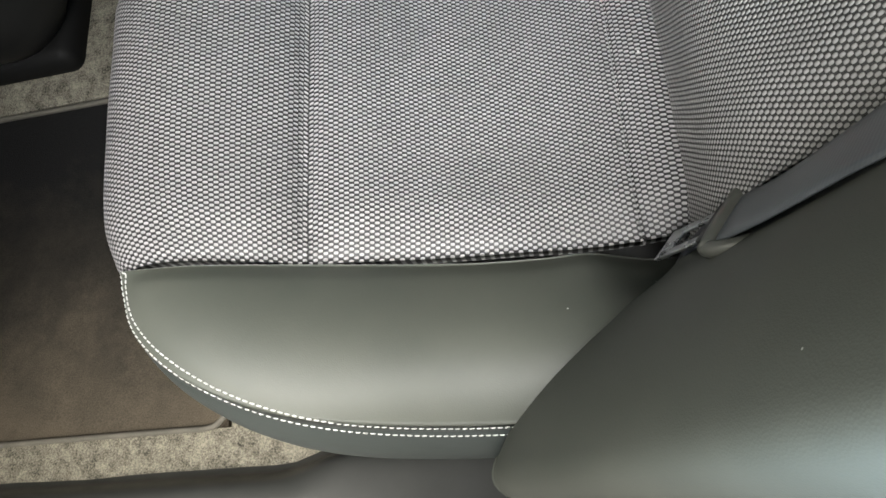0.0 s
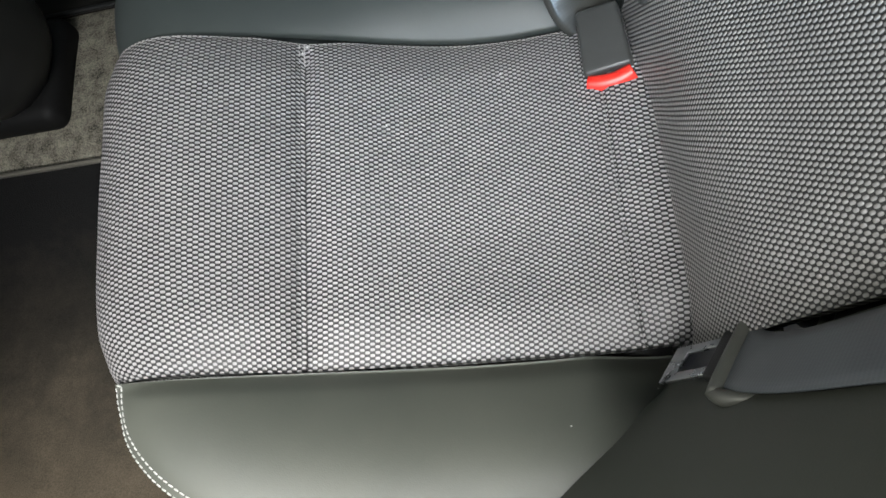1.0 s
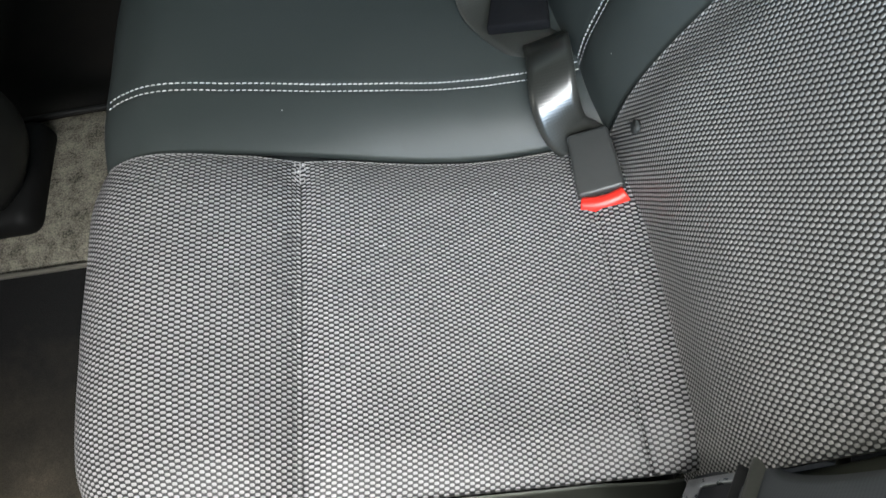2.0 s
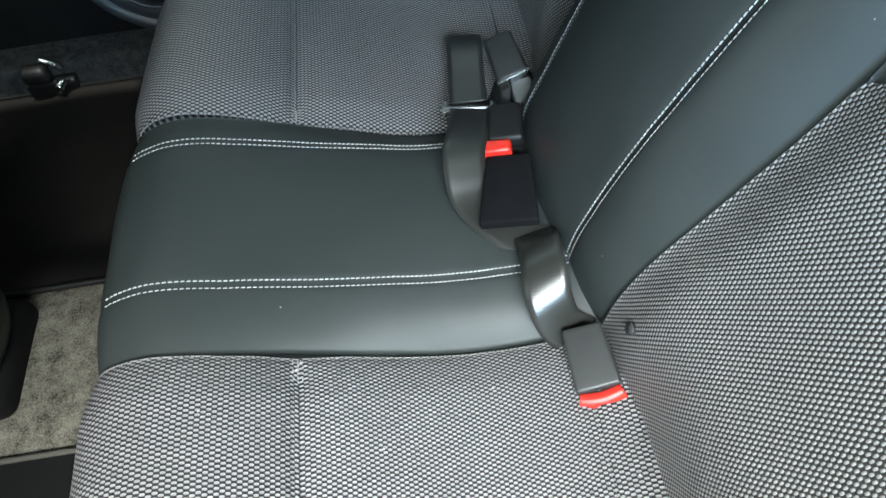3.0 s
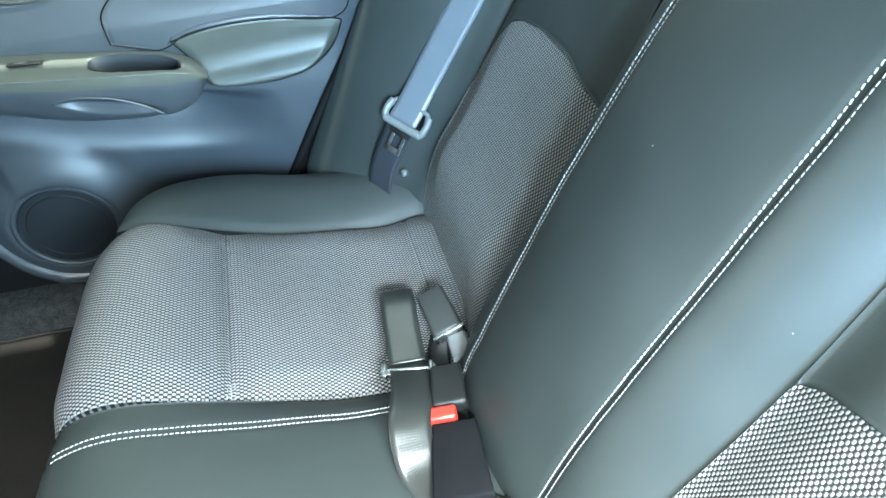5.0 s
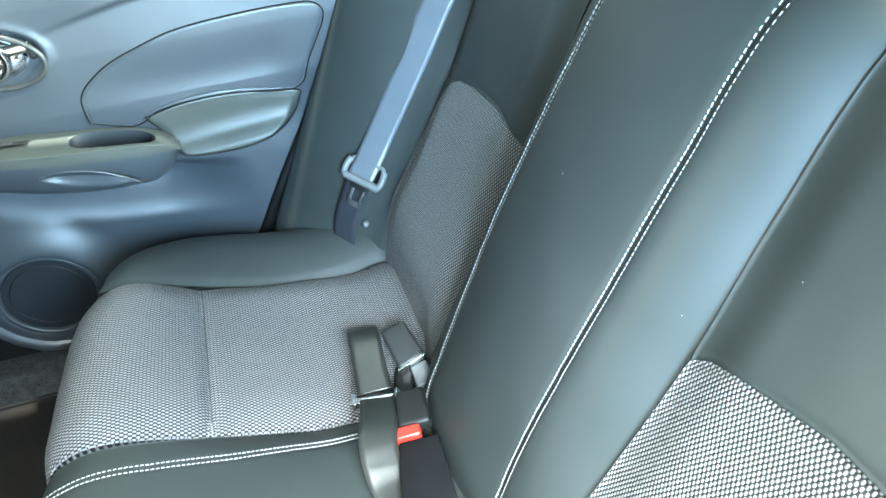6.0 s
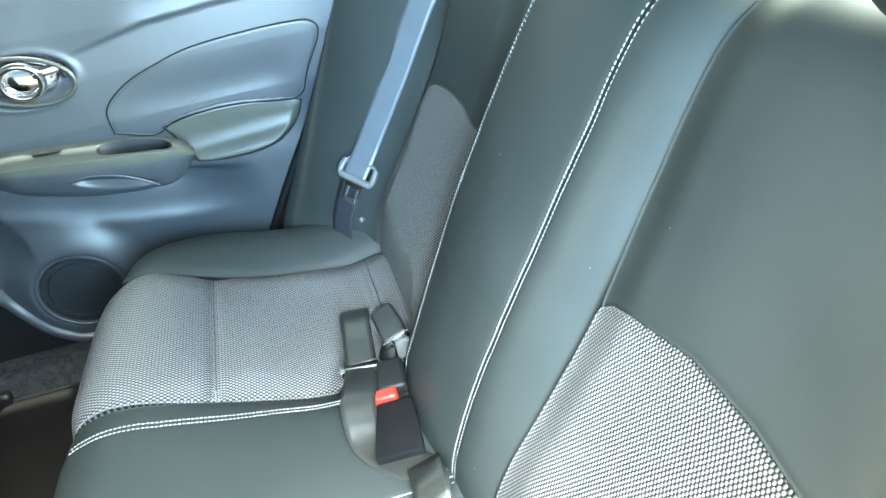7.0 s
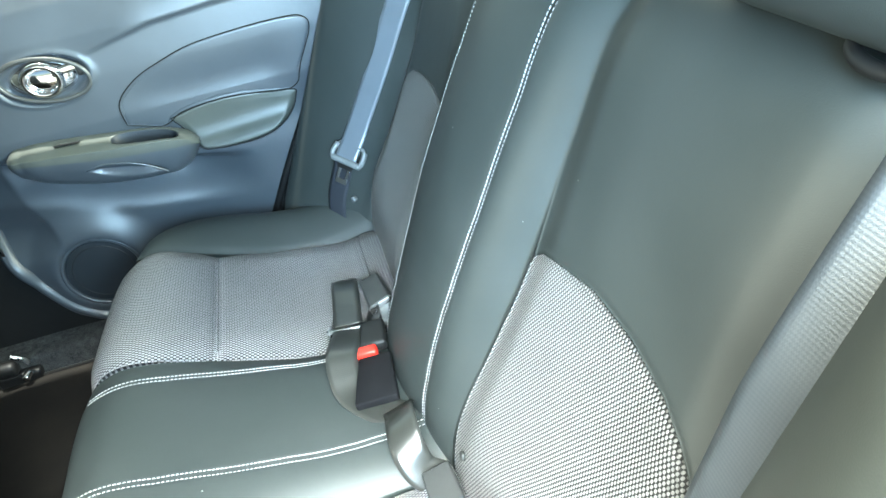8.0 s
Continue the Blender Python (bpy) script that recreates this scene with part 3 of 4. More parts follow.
def back_panel(name, y0, y1, wa, wb, lift, mat, label, nu, nv):
    ya, yb = min(y0, y1) + 0.0001, max(y0, y1) - 0.0001

    def fn(u, v):
        y = ya + (yb - ya) * v
        a, b = wa(y), wb(y)
        w = a + (b - a) * u
        return back_point(w, y, lift(w, y))

    def uv(u, v):
        y = ya + (yb - ya) * v
        a, b = wa(y), wb(y)
        return ((a + (b - a) * u) * BACK.length, y)
    return part(name, sheet(fn, nu, nv, uv, 0.012, inward=(0.9, 0, -0.42)), mat, backrest, label)


back_panel("centre_panel", SEAM_NEAR, SEAM_FAR, lambda y: 0.0, lambda y: 1.0, centre_lift, LEATHER, "black leatherette centre panel", 90, 40)
for side, seam, foot in ((-1, SEAM_NEAR, FOOT_NEAR), (1, SEAM_FAR, FOOT_FAR)):
    back_panel("centre_side_panel", seam, foot, lambda y: 0.0, lambda y: 1.0, centre_lift, LEATHER, "black leatherette flank of the centre panel", 90, 18)
    back_panel("cloth_insert", foot, side * 0.502, lambda y: 0.0, lambda y: arch(y) - 0.0003, outer_lift, CLOTH_BACK, "grey mesh cloth insert with an arched top", 70, 60)
    back_panel("upper_panel", foot, side * 0.502, lambda y: arch(y) + 0.0003, lambda y: 1.0, outer_lift, LEATHER, "black leatherette upper panel", 60, 60)
    for off in (-0.0034, 0.0034):
        y = seam + off
        part("stitching", stitches(lambda u, y=y: back_point(0.03 + 0.93 * u, y, centre_lift(0.03 + 0.93 * u, y)), lambda u: (-0.9, 0, 0.42), 0, BACK.length * 0.93, wide=0.00065),
             THREAD, backrest, "white double-seam thread")
part("button", tube([(0.012, -0.197, 0.384), (0.0075, -0.197, 0.386)], 0.0065, 14, steps=4), SATIN, backrest, "small grey plastic button")
part("tag", block((0.002, 0.003, 0.003), pose(-0.040, 0.054, 0.327), 0.0006), RED, backrest, "tiny red tag")
part("backing", block((0.10, 1.00, 0.60), pose(0.235, 0, 0.60, 0, 25.8, 0), 0.03), BLACK, backrest)

# ---- side wings beside the backrest ----
WING = knots([(0.040, 0.503), (0.004, 0.506), (-0.022, 0.527), (-0.062, 0.553), (-0.100, 0.580), (-0.136, 0.612), (-0.164, 0.649), (-0.171, 0.678), (-0.14, 0.701)])


def wing(side):
    def fn(u, v):
        x, y = WING(v)
        z = 0.285 + 0.67 * u
        lean = 0.483 * (z - 0.33) - 0.03 * max(z - 0.75, 0)
        soft = 0.016 * math.exp(-((z - 0.29) / 0.03) ** 2)
        top = 0.09 * smoothstep(0.88, 0.955, z) ** 2
        inset = 0.03 * max(z - 0.45, 0)
        return (x + lean + soft + top, side * (y - inset), z)
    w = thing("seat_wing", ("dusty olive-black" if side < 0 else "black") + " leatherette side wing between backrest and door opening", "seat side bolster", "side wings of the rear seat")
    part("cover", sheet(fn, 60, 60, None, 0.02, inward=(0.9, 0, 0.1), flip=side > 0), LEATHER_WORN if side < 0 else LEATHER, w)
    part("core", block((0.14, 0.12, 0.62), pose(0.235, side * 0.60, 0.60, 0, 25.8, 0), 0.03), BLACK, w)
    return w


for side in (-1, 1):
    wing(side)


# ---- floor mats, console, sills ----
def floor_mat(name, x0, x1, y0, y1, label, cover, binding, bound):
    """A moulded mat that follows the floor, with a bound rim."""
    mat = thing(name, label, "floor mat", "floor mats of the rear footwell")

    def fn(u, v):
        x, y = x0 + (x1 - x0) * u, y0 + (y1 - y0) * v
        return (x, y, floor_z(x, y) + 0.009 + 0.002 * noise.noise((x * 5, y * 5, 3)))
    part("mat_body", sheet(fn, 50, 40, None, 0.008), cover, mat)
    rim = []
    r = 0.03
    for cx, cy, a0 in ((x1 - r, y1 - r, 0), (x0 + r, y1 - r, 90), (x0 + r, y0 + r, 180), (x1 - r, y0 + r, 270)):
        for k in range(4):
            a = radians(a0 + 30 * k)
            rim.append((cx + r * math.cos(a), cy + r * math.sin(a)))
    full = []
    for (xa, ya), (xb, yb) in zip(rim, rim[1:] + rim[:1]):
        n = max(1, int(math.hypot(xb - xa, yb - ya) / 0.05))
        full += [(xa + (xb - xa) * k / n, ya + (yb - ya) * k / n) for k in range(n)]
    part("bound_edge", tube([(x, y, floor_z(x, y) + 0.010) for x, y in full], 0.0040, 8, True, 260), binding, mat, bound)
    return mat


floor_mat("floor_mat", -1.25, -0.530, -0.592, -0.150, "worn black floor mat with brown dust on carpet", MAT_DUSTY, MAT_EDGE, "stitched dusty binding")
floor_mat("floor_mat", -1.25, -0.530, 0.085, 0.638, "black floor mat in the far footwell", MAT, BLACK, "black stitched binding")

console = thing("centre_console", "black plastic rear end of the centre console", "console")
part("console_body", block((0.60, 0.205, 0.30), pose(-1.005, -0.018, 0.350), 0.092, 9), BLACK, console)
part("console_foot", block((0.58, 0.165, 0.05), pose(-1.01, -0.018, 0.205), 0.02, 4), RUBBER, console)


def front_seat(y):
    s = thing("front_seat", "black rear face of a front seat back", "car seat")
    part("seat_back", block((0.14, 0.50, 0.62), pose(-1.13, y, 0.72, 0, 22, 0), 0.05, 5), LEATHER, s)
    part("seat_base", block((0.46, 0.50, 0.16), pose(-1.33, y, 0.36), 0.05, 5), LEATHER, s)
    for dy in (-0.18, 0.18):
        part("rail", block((0.50, 0.05, 0.24), pose(-1.30, y + dy, 0.19), 0.01), BLACK, s)
    return s


front_seat(0.38)

bracket = thing("floor_bracket", "small bright steel bolt and clip at the far sill", "bracket")
part("bolt", tube([(-0.850, 0.615, 0.115), (-0.845, 0.628, 0.118), (-0.842, 0.634, 0.119)], 0.009, 12, steps=6), CHROME, bracket)
part("clip", tube([(-0.830, 0.632, 0.145), (-0.838, 0.631, 0.160), (-0.856, 0.626, 0.178)], 0.0052, 8, steps=10, flat=0.5), METAL, bracket, "bright steel clip")
part("housing", block((0.050, 0.035, 0.035), pose(-0.885, 0.636, 0.140), 0.012), BLACK, bracket, "black plastic housing")
part("base_plate", block((0.10, 0.03, 0.03), pose(-0.87, 0.645, 0.105), 0.006), BLACK, bracket)

# far sill: carpet rising to the door, with a black step trim on it
FAR_SILL = knots([(0.615, 0.080), (0.638, 0.088), (0.648, 0.108), (0.655, 0.130), (0.668, 0.142), (0.745, 0.145)])


def far_sill(u, v):
    y, z = FAR_SILL(v)
    return (-1.75 + 1.30 * u, y, z)


side_carpet = part("side_carpet", sheet(far_sill, 40, 30, None, 0.02, inward=(0, 0.6, -0.8)), CARPET_SHADED)
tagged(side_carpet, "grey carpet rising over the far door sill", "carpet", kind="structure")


NEAR_SILL = knots([(-0.636, 0.080), (-0.649, 0.094), (-0.658, 0.122), (-0.672, 0.135), (-0.700, 0.137), (-0.745, 0.130), (-0.775, 0.085), (-0.79, 0.000)])


def near_sill(u, v):
    x = -1.75 + 2.05 * u
    y, z = NEAR_SILL(v)
    rise = 0.10 * smoothstep(-0.45, 0.05, x)
    shift = 0.030 * smoothstep(-0.46, -0.36, x) * smoothstep(-0.72, -0.62, y)
    return (x, y + shift, z + rise * smoothstep(0.15, 0.5, v))


sill_near = part("door_sill_trim", sheet(near_sill, 80, 40, None, 0.02, inward=(0, 0.3, -0.95), flip=True), SATIN)
tagged(sill_near, "dark grey plastic scuff trim on the door sill", "sill trim", kind="structure")

# ---- far door ----
UPPER = knots([(-0.414, 0.607), (-0.413, 0.640), (-0.404, 0.664), (-0.359, 0.697), (-0.300, 0.719), (-0.231, 0.736), (-0.116, 0.744), (-0.030, 0.743),
               (-0.006, 0.734), (0.000, 0.718), (-0.010, 0.696), (-0.040, 0.645), (-0.071, 0.597), (-0.185, 0.612), (-0.268, 0.611), (-0.320, 0.600), (-0.345, 0.585), (-0.414, 0.607)])
LOWER = knots([(-0.330, 0.597), (-0.268, 0.610), (-0.185, 0.611), (-0.073, 0.594), (-0.069, 0.575), (-0.082, 0.549), (-0.106, 0.526), (-0.140, 0.509), (-0.200, 0.501),
               (-0.282, 0.506), (-0.302, 0.525), (-0.312, 0.565), (-0.330, 0.597)])


def ring_points(curve, n=90):
    return np.array([curve(i / n) for i in range(n)])


RU, RL = ring_points(UPPER), ring_points(LOWER)


def inside(ring, x, z):
    """Whether (x, z) lies within the ring, and how far from its line."""
    a, b = ring, np.roll(ring, -1, axis=0)
    ab = b - a
    q = np.array([x, z])
    k = np.clip(((q - a) * ab).sum(1) / np.maximum((ab ** 2).sum(1), 1e-12), 0, 1)
    d = np.sqrt((((a + ab * k[:, None]) - q) ** 2).sum(1)).min()
    cross = ((a[:, 1] > z) != (b[:, 1] > z)) & (x < (b[:, 0] - a[:, 0]) * (z - a[:, 1]) / (b[:, 1] - a[:, 1] + 1e-12) + a[:, 0])
    return bool(cross.sum() % 2), d


SPEAKER = (-0.605, 0.288)
BASE_Z = [0.08, 0.30, 0.44, 0.52, 0.58, 0.63, 0.72, 0.80, 0.86, 0.90, 0.92]
BASE_Y = [0.722, 0.712, 0.706, 0.700, 0.688, 0.678, 0.674, 0.676, 0.688, 0.712, 0.760]


def base_y(x, z):
    y = float(np.interp(z, BASE_Z, BASE_Y))
    return y + smoothstep(-0.36, -0.16, x) * (0.690 - y) * smoothstep(0.60, 0.48, z)


def door_y(x, z):
    """The inner face of the far door: how far out it lies at x, z."""
    y = base_y(x, z) + 0.10 * max(-0.80 - x, 0) ** 1.3
    under = smooth_at(x, [-0.70, -0.64, -0.55, -0.45, -0.37, -0.25, -0.14], [0.582, 0.564, 0.532, 0.506, 0.492, 0.474, 0.462]) - z
    y += 0.048 * smoothstep(-0.022, 0.006, under) * (1 - smoothstep(0.010, 0.105, under)) * smoothstep(-0.17, -0.36, x)
    ahead = smooth_at(z, [0.36, 0.415, 0.491, 0.538, 0.62], [-0.640, -0.649, -0.675, -0.692, -0.730]) - x
    if ahead > 0 and z < 0.62:
        y += 0.42 * ahead * smoothstep(0.0, 0.022, ahead) * smoothstep(0.34, 0.44, z) * smoothstep(0.62, 0.56, z)
    r = math.hypot(x - SPEAKER[0], (z - SPEAKER[1]))
    y -= 0.024 * smoothstep(0.158, 0.090, math.hypot(x - SPEAKER[0], (z - SPEAKER[1]) * 0.92))
    y += 0.018 * smoothstep(0.088, 0.080, r) + 0.004 * math.exp(-((r - 0.088) / 0.004) ** 2)
    crest = float(np.interp(x, [-0.47, -0.426, -0.297, -0.162, 0.05], [0.752, 0.765, 0.793, 0.804, 0.812]))
    y -= 0.013 * smoothstep(-0.006, 0.004, z - crest) * smoothstep(-0.47, -0.30, x) * smoothstep(0.12, 0.02, z - crest)
    for ring, x0, x1, z0, z1 in ((RU, -0.45, 0.03, 0.56, 0.77), (RL, -0.36, -0.03, 0.48, 0.64)):
        if x0 < x < x1 and z0 < z < z1:
            inn, d = inside(ring, x, z)
            if inn:
                y += 0.040 * smoothstep(0.006, 0.016, d)
    h = math.hypot((x + 0.517) / 0.084, (z - 0.735) / 0.047)
    y += 0.014 * smoothstep(1.0, 0.86, h) - 0.004 * math.exp(-((h - 1.05) / 0.09) ** 2)
    return y


door = thing("far_rear_door", "closed slate plastic rear door panel beside the seat", "car door")


LIP_X = [-0.84, -0.80, -0.775, -0.750, -0.735, -0.705, -0.674, -0.643, -0.56, -0.45]
LIP_Z = [0.560, 0.445, 0.352, 0.295, 0.268, 0.217, 0.188, 0.170, 0.158, 0.154]


def lip_z(x):
    """The height of the door pocket's lip at x."""
    return float(np.interp(x, LIP_X, LIP_Z)) if x < -0.45 else 0.10


def door_skin():
    """The door's inner skin on a fine grid, sunk where the inserts sit."""
    step = 0.0042
    xs = np.arange(-1.02, 0.135, step)
    zs = np.arange(0.10, 0.922, step)
    bm, seen = bmesh.new(), {}
    for i in range(len(xs) - 1):
        for j in range(len(zs) - 1):
            if xs[i] + step / 2 > 0.085 + (zs[j] + step / 2 - 0.749) * 0.645 or zs[j] < lip_z(xs[i]):
                continue
            quad = []
            for a, b in ((i, j), (i, j + 1), (i + 1, j + 1), (i + 1, j)):
                if (a, b) not in seen:
                    seen[(a, b)] = bm.verts.new((xs[a], door_y(xs[a], zs[b]), zs[b]))
                quad.append(seen[(a, b)])
            bm.faces.new(quad)
    bm.normal_update()
    part("inner_skin", bm, TRIM, door)


def insert(name, curve, centre, face, mat, label):
    """A padded insert that fills one ring of the door, its rim turned in."""
    ring = ring_points(curve)

    def fn(u, v):
        edge = curve(v % 1.0)
        r = min(u / 0.94, 1.0)
        x = centre[0] + (edge[0] - centre[0]) * r * 1.003
        z = centre[1] + (edge[1] - centre[1]) * r * 1.003
        d = inside(ring, x, z)[1] if r < 0.999 else 0.0
        roll = 0.0016 * (1 - smoothstep(0.0, 0.004, d))
        return (x, face(x, z, d) + roll + 0.012 * max(u - 0.94, 0) / 0.06, z)
    pad = part(name, sheet(fn, 40, 140), mat, door, label)
    part("seam_line", tube([(p[0], base_y(p[0], p[1]) - 0.0002, p[1]) for p in ring[::2]], 0.0013, 6, True, 180), RUBBER, pad)
    return pad


def upper_face(x, z, d):
    """Scooped: it falls back below the waist and sweeps out again to the ledge over the armrest pad."""
    scoop = math.exp(-((z - 0.655) / 0.045) ** 2) * smoothstep(-0.46, -0.26, x) * smoothstep(-0.03, -0.12, x)
    return base_y(x, z) - 0.0012 + 0.010 * scoop


PAD_OUT = ([0.000, 0.030, 0.055, 0.072, 0.085, 0.094, 0.102, 0.114, 0.135], [0.000, 0.002, 0.006, 0.013, 0.023, 0.028, 0.028, 0.020, 0.006])


def pad_face(x, z, d):
    """Hollow under the ledge, then swelling out to a firm crest near its foot and turning under."""
    fall = 0.618 - z + 0.06 * (x + 0.20)
    return base_y(x, z) - 0.0012 - smooth_at(fall, *PAD_OUT) * smoothstep(0, 0.016, d)


door_skin()
insert("upper_insert", UPPER, (-0.20, 0.670), upper_face, TRIM, "slate upper insert with a dark seam")
insert("armrest_pad", LOWER, (-0.205, 0.560), pad_face, TRIM_PALE, "paler padded armrest vinyl")
part("door_shell", block((1.14, 0.03, 1.06), pose(-0.46, 0.785, 0.39), 0.008), PAINT, door, "painted outer door skin")


def armrest():
    """The pull armrest: a tilted top face with a cup and a switch, over a blunt front."""
    X = [-0.655, -0.645, -0.615, -0.550, -0.450, -0.380, -0.335, -0.305, -0.288]
    back = [0.600, 0.611, 0.617, 0.614, 0.602, 0.592, 0.581, 0.565, 0.545]
    crease = [0.598, 0.603, 0.606, 0.603, 0.592, 0.584, 0.576, 0.563, 0.544]
    low = [0.580, 0.570, 0.555, 0.533, 0.510, 0.503, 0.503, 0.518, 0.537]
    reach = [0.664, 0.640, 0.622, 0.613, 0.611, 0.613, 0.618, 0.632, 0.655]

    cache = {}

    def section(x):
        zb, zc, zl, yr = (smooth_at(x, X, k) for k in (back, crease, low, reach))
        return knots([(0.690, zb - 0.004), (0.672, zb + 0.001), (yr + 0.006, zc + 0.003), (yr, zc - 0.003), (yr + 0.006, (zc + zl) / 2), (yr + 0.022, zl + 0.004), (yr + 0.045, zl - 0.004), (0.720, zl)])

    def fn(u, v):
        x = -0.655 + 0.367 * u
        if u not in cache:
            cache[u] = section(x)
        y, z = cache[u](v)
        cx, cy = (x + 0.384) / 0.061, (y - 0.645) / 0.0225
        r = (abs(cx) ** 3 + abs(cy) ** 3) ** (1 / 3)
        if v < 0.43:
            z -= 0.042 * smoothstep(1.04, 0.94, r)
        elif -0.515 < x < -0.355:
            k = (x + 0.435) / 0.075
            mid, half = 0.538 - 0.022 * k, 0.019 * max(1 - k * k, 0.0)
            if half > 0:
                y += 0.011 * smoothstep(1.0, 0.25, abs(z - mid) / half) * (0.35 + 0.65 * smoothstep(-0.6, 0.9, (z - mid) / half)) * smoothstep(1.0, 0.6, abs(k))
        return (x, y, z)

    def cup(u, v):
        a, r = 2 * math.pi * v, 1.02 * u
        ca, sa = math.cos(a), math.sin(a)
        k = r / (abs(ca) ** 3 + abs(sa) ** 3) ** (1 / 3)
        x, y = -0.384 + 0.061 * k * ca, 0.645 + 0.0225 * k * sa
        zb, zc, yr = (smooth_at(x, X, q) for q in (back, crease, reach))
        z = float(np.interp(y, [yr + 0.006, 0.672], [zc + 0.003, zb + 0.001]))
        return (x, y, z + 0.0008 - 0.033 * smoothstep(1.0, 0.90, r))
    a = part("armrest", sheet(lambda u, v: fn(u, 0.40 + 0.60 * v), 150, 70), TRIM, door, "slate pull armrest front")
    # the slate top takes the paler pad colour to carry its olive sheen
    part("armrest_top", sheet(lambda u, v: fn(u, 0.40 * v), 150, 70), TRIM_PALE, a, "armrest top with a pull cup, olive sheen put into its colour")
    part("pull_cup", sheet(cup, 30, 60), CUP_SHADED, a, "slate pull cup sunk in the armrest, darkened as if deep")
    part("map_slot_lip", tube([(-0.508, 0.618, 0.559), (-0.470, 0.612, 0.565), (-0.425, 0.611, 0.556), (-0.390, 0.613, 0.538), (-0.362, 0.619, 0.514)], 0.0020, 8), TRIM, a)
    part("window_switch", block((0.046, 0.020, 0.003), pose(-0.528, 0.650, 0.6125, -14, 4, 0), 0.002), BLACK, a, "black window switch")
    part("switch_key", block((0.016, 0.014, 0.004), pose(-0.534, 0.650, 0.6135, -14, 4, 0), 0.0015), SATIN, a, "grey switch key")
    return a


armrest()


def door_handle():
    h = part("handle_bezel", tube([(-0.517 + 0.080 * math.cos(a) - 0.004 * math.sin(a), 0.673, 0.735 - 0.010 * math.cos(a) + 0.043 * math.sin(a))
                                   for a in (2 * math.pi * k / 24 for k in range(24))], 0.0045, 8, True, 72), SATIN, door, "dark ring round the handle")
    bm = bmesh.new()
    bmesh.ops.create_uvsphere(bm, u_segments=32, v_segments=16, radius=1)
    bmesh.ops.transform(bm, matrix=pose(-0.522, 0.694, 0.735, 0, 6, 0) @ Matrix.Diagonal((0.066, 0.018, 0.037, 1)), verts=bm.verts)
    part("handle_bowl", bm, CHROME, h, "chrome dish")
    part("lever_ring", tube([(-0.520 + 0.033 * math.cos(a), 0.673 - 0.004 * math.sin(a), 0.736 + 0.029 * math.sin(a)) for a in (2 * math.pi * k / 16 for k in range(16))],
                            0.0075, 12, True, 48), CHROME, h, "chrome lever")
    part("lever_arm", block((0.054, 0.012, 0.017), pose(-0.474, 0.677, 0.746, 0, -6, 0), 0.005, 4), CHROME, h, "chrome lever")
    part("lever_tip", block((0.012, 0.014, 0.026), pose(-0.450, 0.677, 0.741, 0, -6, 0), 0.005, 4), BLACK, h)
    return h


door_handle()
grille = slab([(0.079 * math.cos(2 * math.pi * k / 48), 0.079 * math.sin(2 * math.pi * k / 48)) for k in range(48)], 0.006,
              pose(SPEAKER[0], 0.7015, SPEAKER[1], 90, 0, 0), 0.005)
speaker = part("speaker_grille", grille, GRILLE, door, "round dark speaker grille", smooth=False)
part("speaker_ring", tube([(SPEAKER[0] + 0.086 * math.cos(a), 0.694, SPEAKER[1] + 0.086 * math.sin(a)) for a in (2 * math.pi * k / 32 for k in range(32))], 0.005, 8, True, 96), TRIM, speaker, "slate rim")
part("inner_ring", tube([(SPEAKER[0] + 0.066 * math.cos(a), 0.6955, SPEAKER[1] + 0.066 * math.sin(a)) for a in (2 * math.pi * k / 32 for k in range(32))], 0.0014, 6, True, 96), BLACK, speaker)
part("pocket_lip", tube([(x, door_y(x, z) + 0.003, z) for x, z in zip(LIP_X, LIP_Z)], 0.017, 12, flat=0.7, steps=80), TRIM, door, "rounded lip of the door pocket")


def pocket(u, v):
    x = -1.02 + 0.62 * u
    return (x, 0.714 + 0.012 * v, lip_z(x) * (1 - v) + 0.085 * v if x < -0.45 else 0.154 - 0.069 * v)


# plain black puts the shade below the pocket lip into the colour
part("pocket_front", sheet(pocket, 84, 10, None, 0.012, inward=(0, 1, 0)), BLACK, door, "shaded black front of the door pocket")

seal = part("door_seal", tube([(0.150, 0.682, 0.880), (0.082, 0.684, 0.758), (0.006, 0.684, 0.640), (-0.090, 0.684, 0.490), (-0.150, 0.686, 0.392), (-0.185, 0.690, 0.330), (-0.22, 0.70, 0.27)], 0.0090, 10, steps=50), RUBBER)
tagged(seal, "black rubber seal along the door opening", "door seal", kind="structure")
# near-black tube in the door gap; the gap's shade is its colour
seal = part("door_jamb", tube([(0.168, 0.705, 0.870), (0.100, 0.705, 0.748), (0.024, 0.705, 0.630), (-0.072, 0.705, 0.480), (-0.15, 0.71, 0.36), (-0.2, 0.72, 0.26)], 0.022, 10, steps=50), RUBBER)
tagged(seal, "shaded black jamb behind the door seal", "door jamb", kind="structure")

# ---- lap belt on the middle place ----
lap = thing("centre_lap_belt", "dark grey webbing lap belt lying on the seat", "seat belt")
part("loop_top", ribbon([(-0.079, 0.305, 0.337), (-0.080, 0.302, 0.343), (-0.083, 0.270, 0.350), (-0.088, 0.220, 0.348), (-0.093, 0.165, 0.349)], [(1, -0.18, 0.03)] * 5, 0.048, steps=30), WEB, lap, "folded webbing loop")
part("loop_under", ribbon([(-0.079, 0.303, 0.337), (-0.083, 0.260, 0.331), (-0.088, 0.210, 0.330), (-0.093, 0.150, 0.338)], [(1, -0.18, 0.03)] * 4, 0.046, steps=30), WEB, lap)
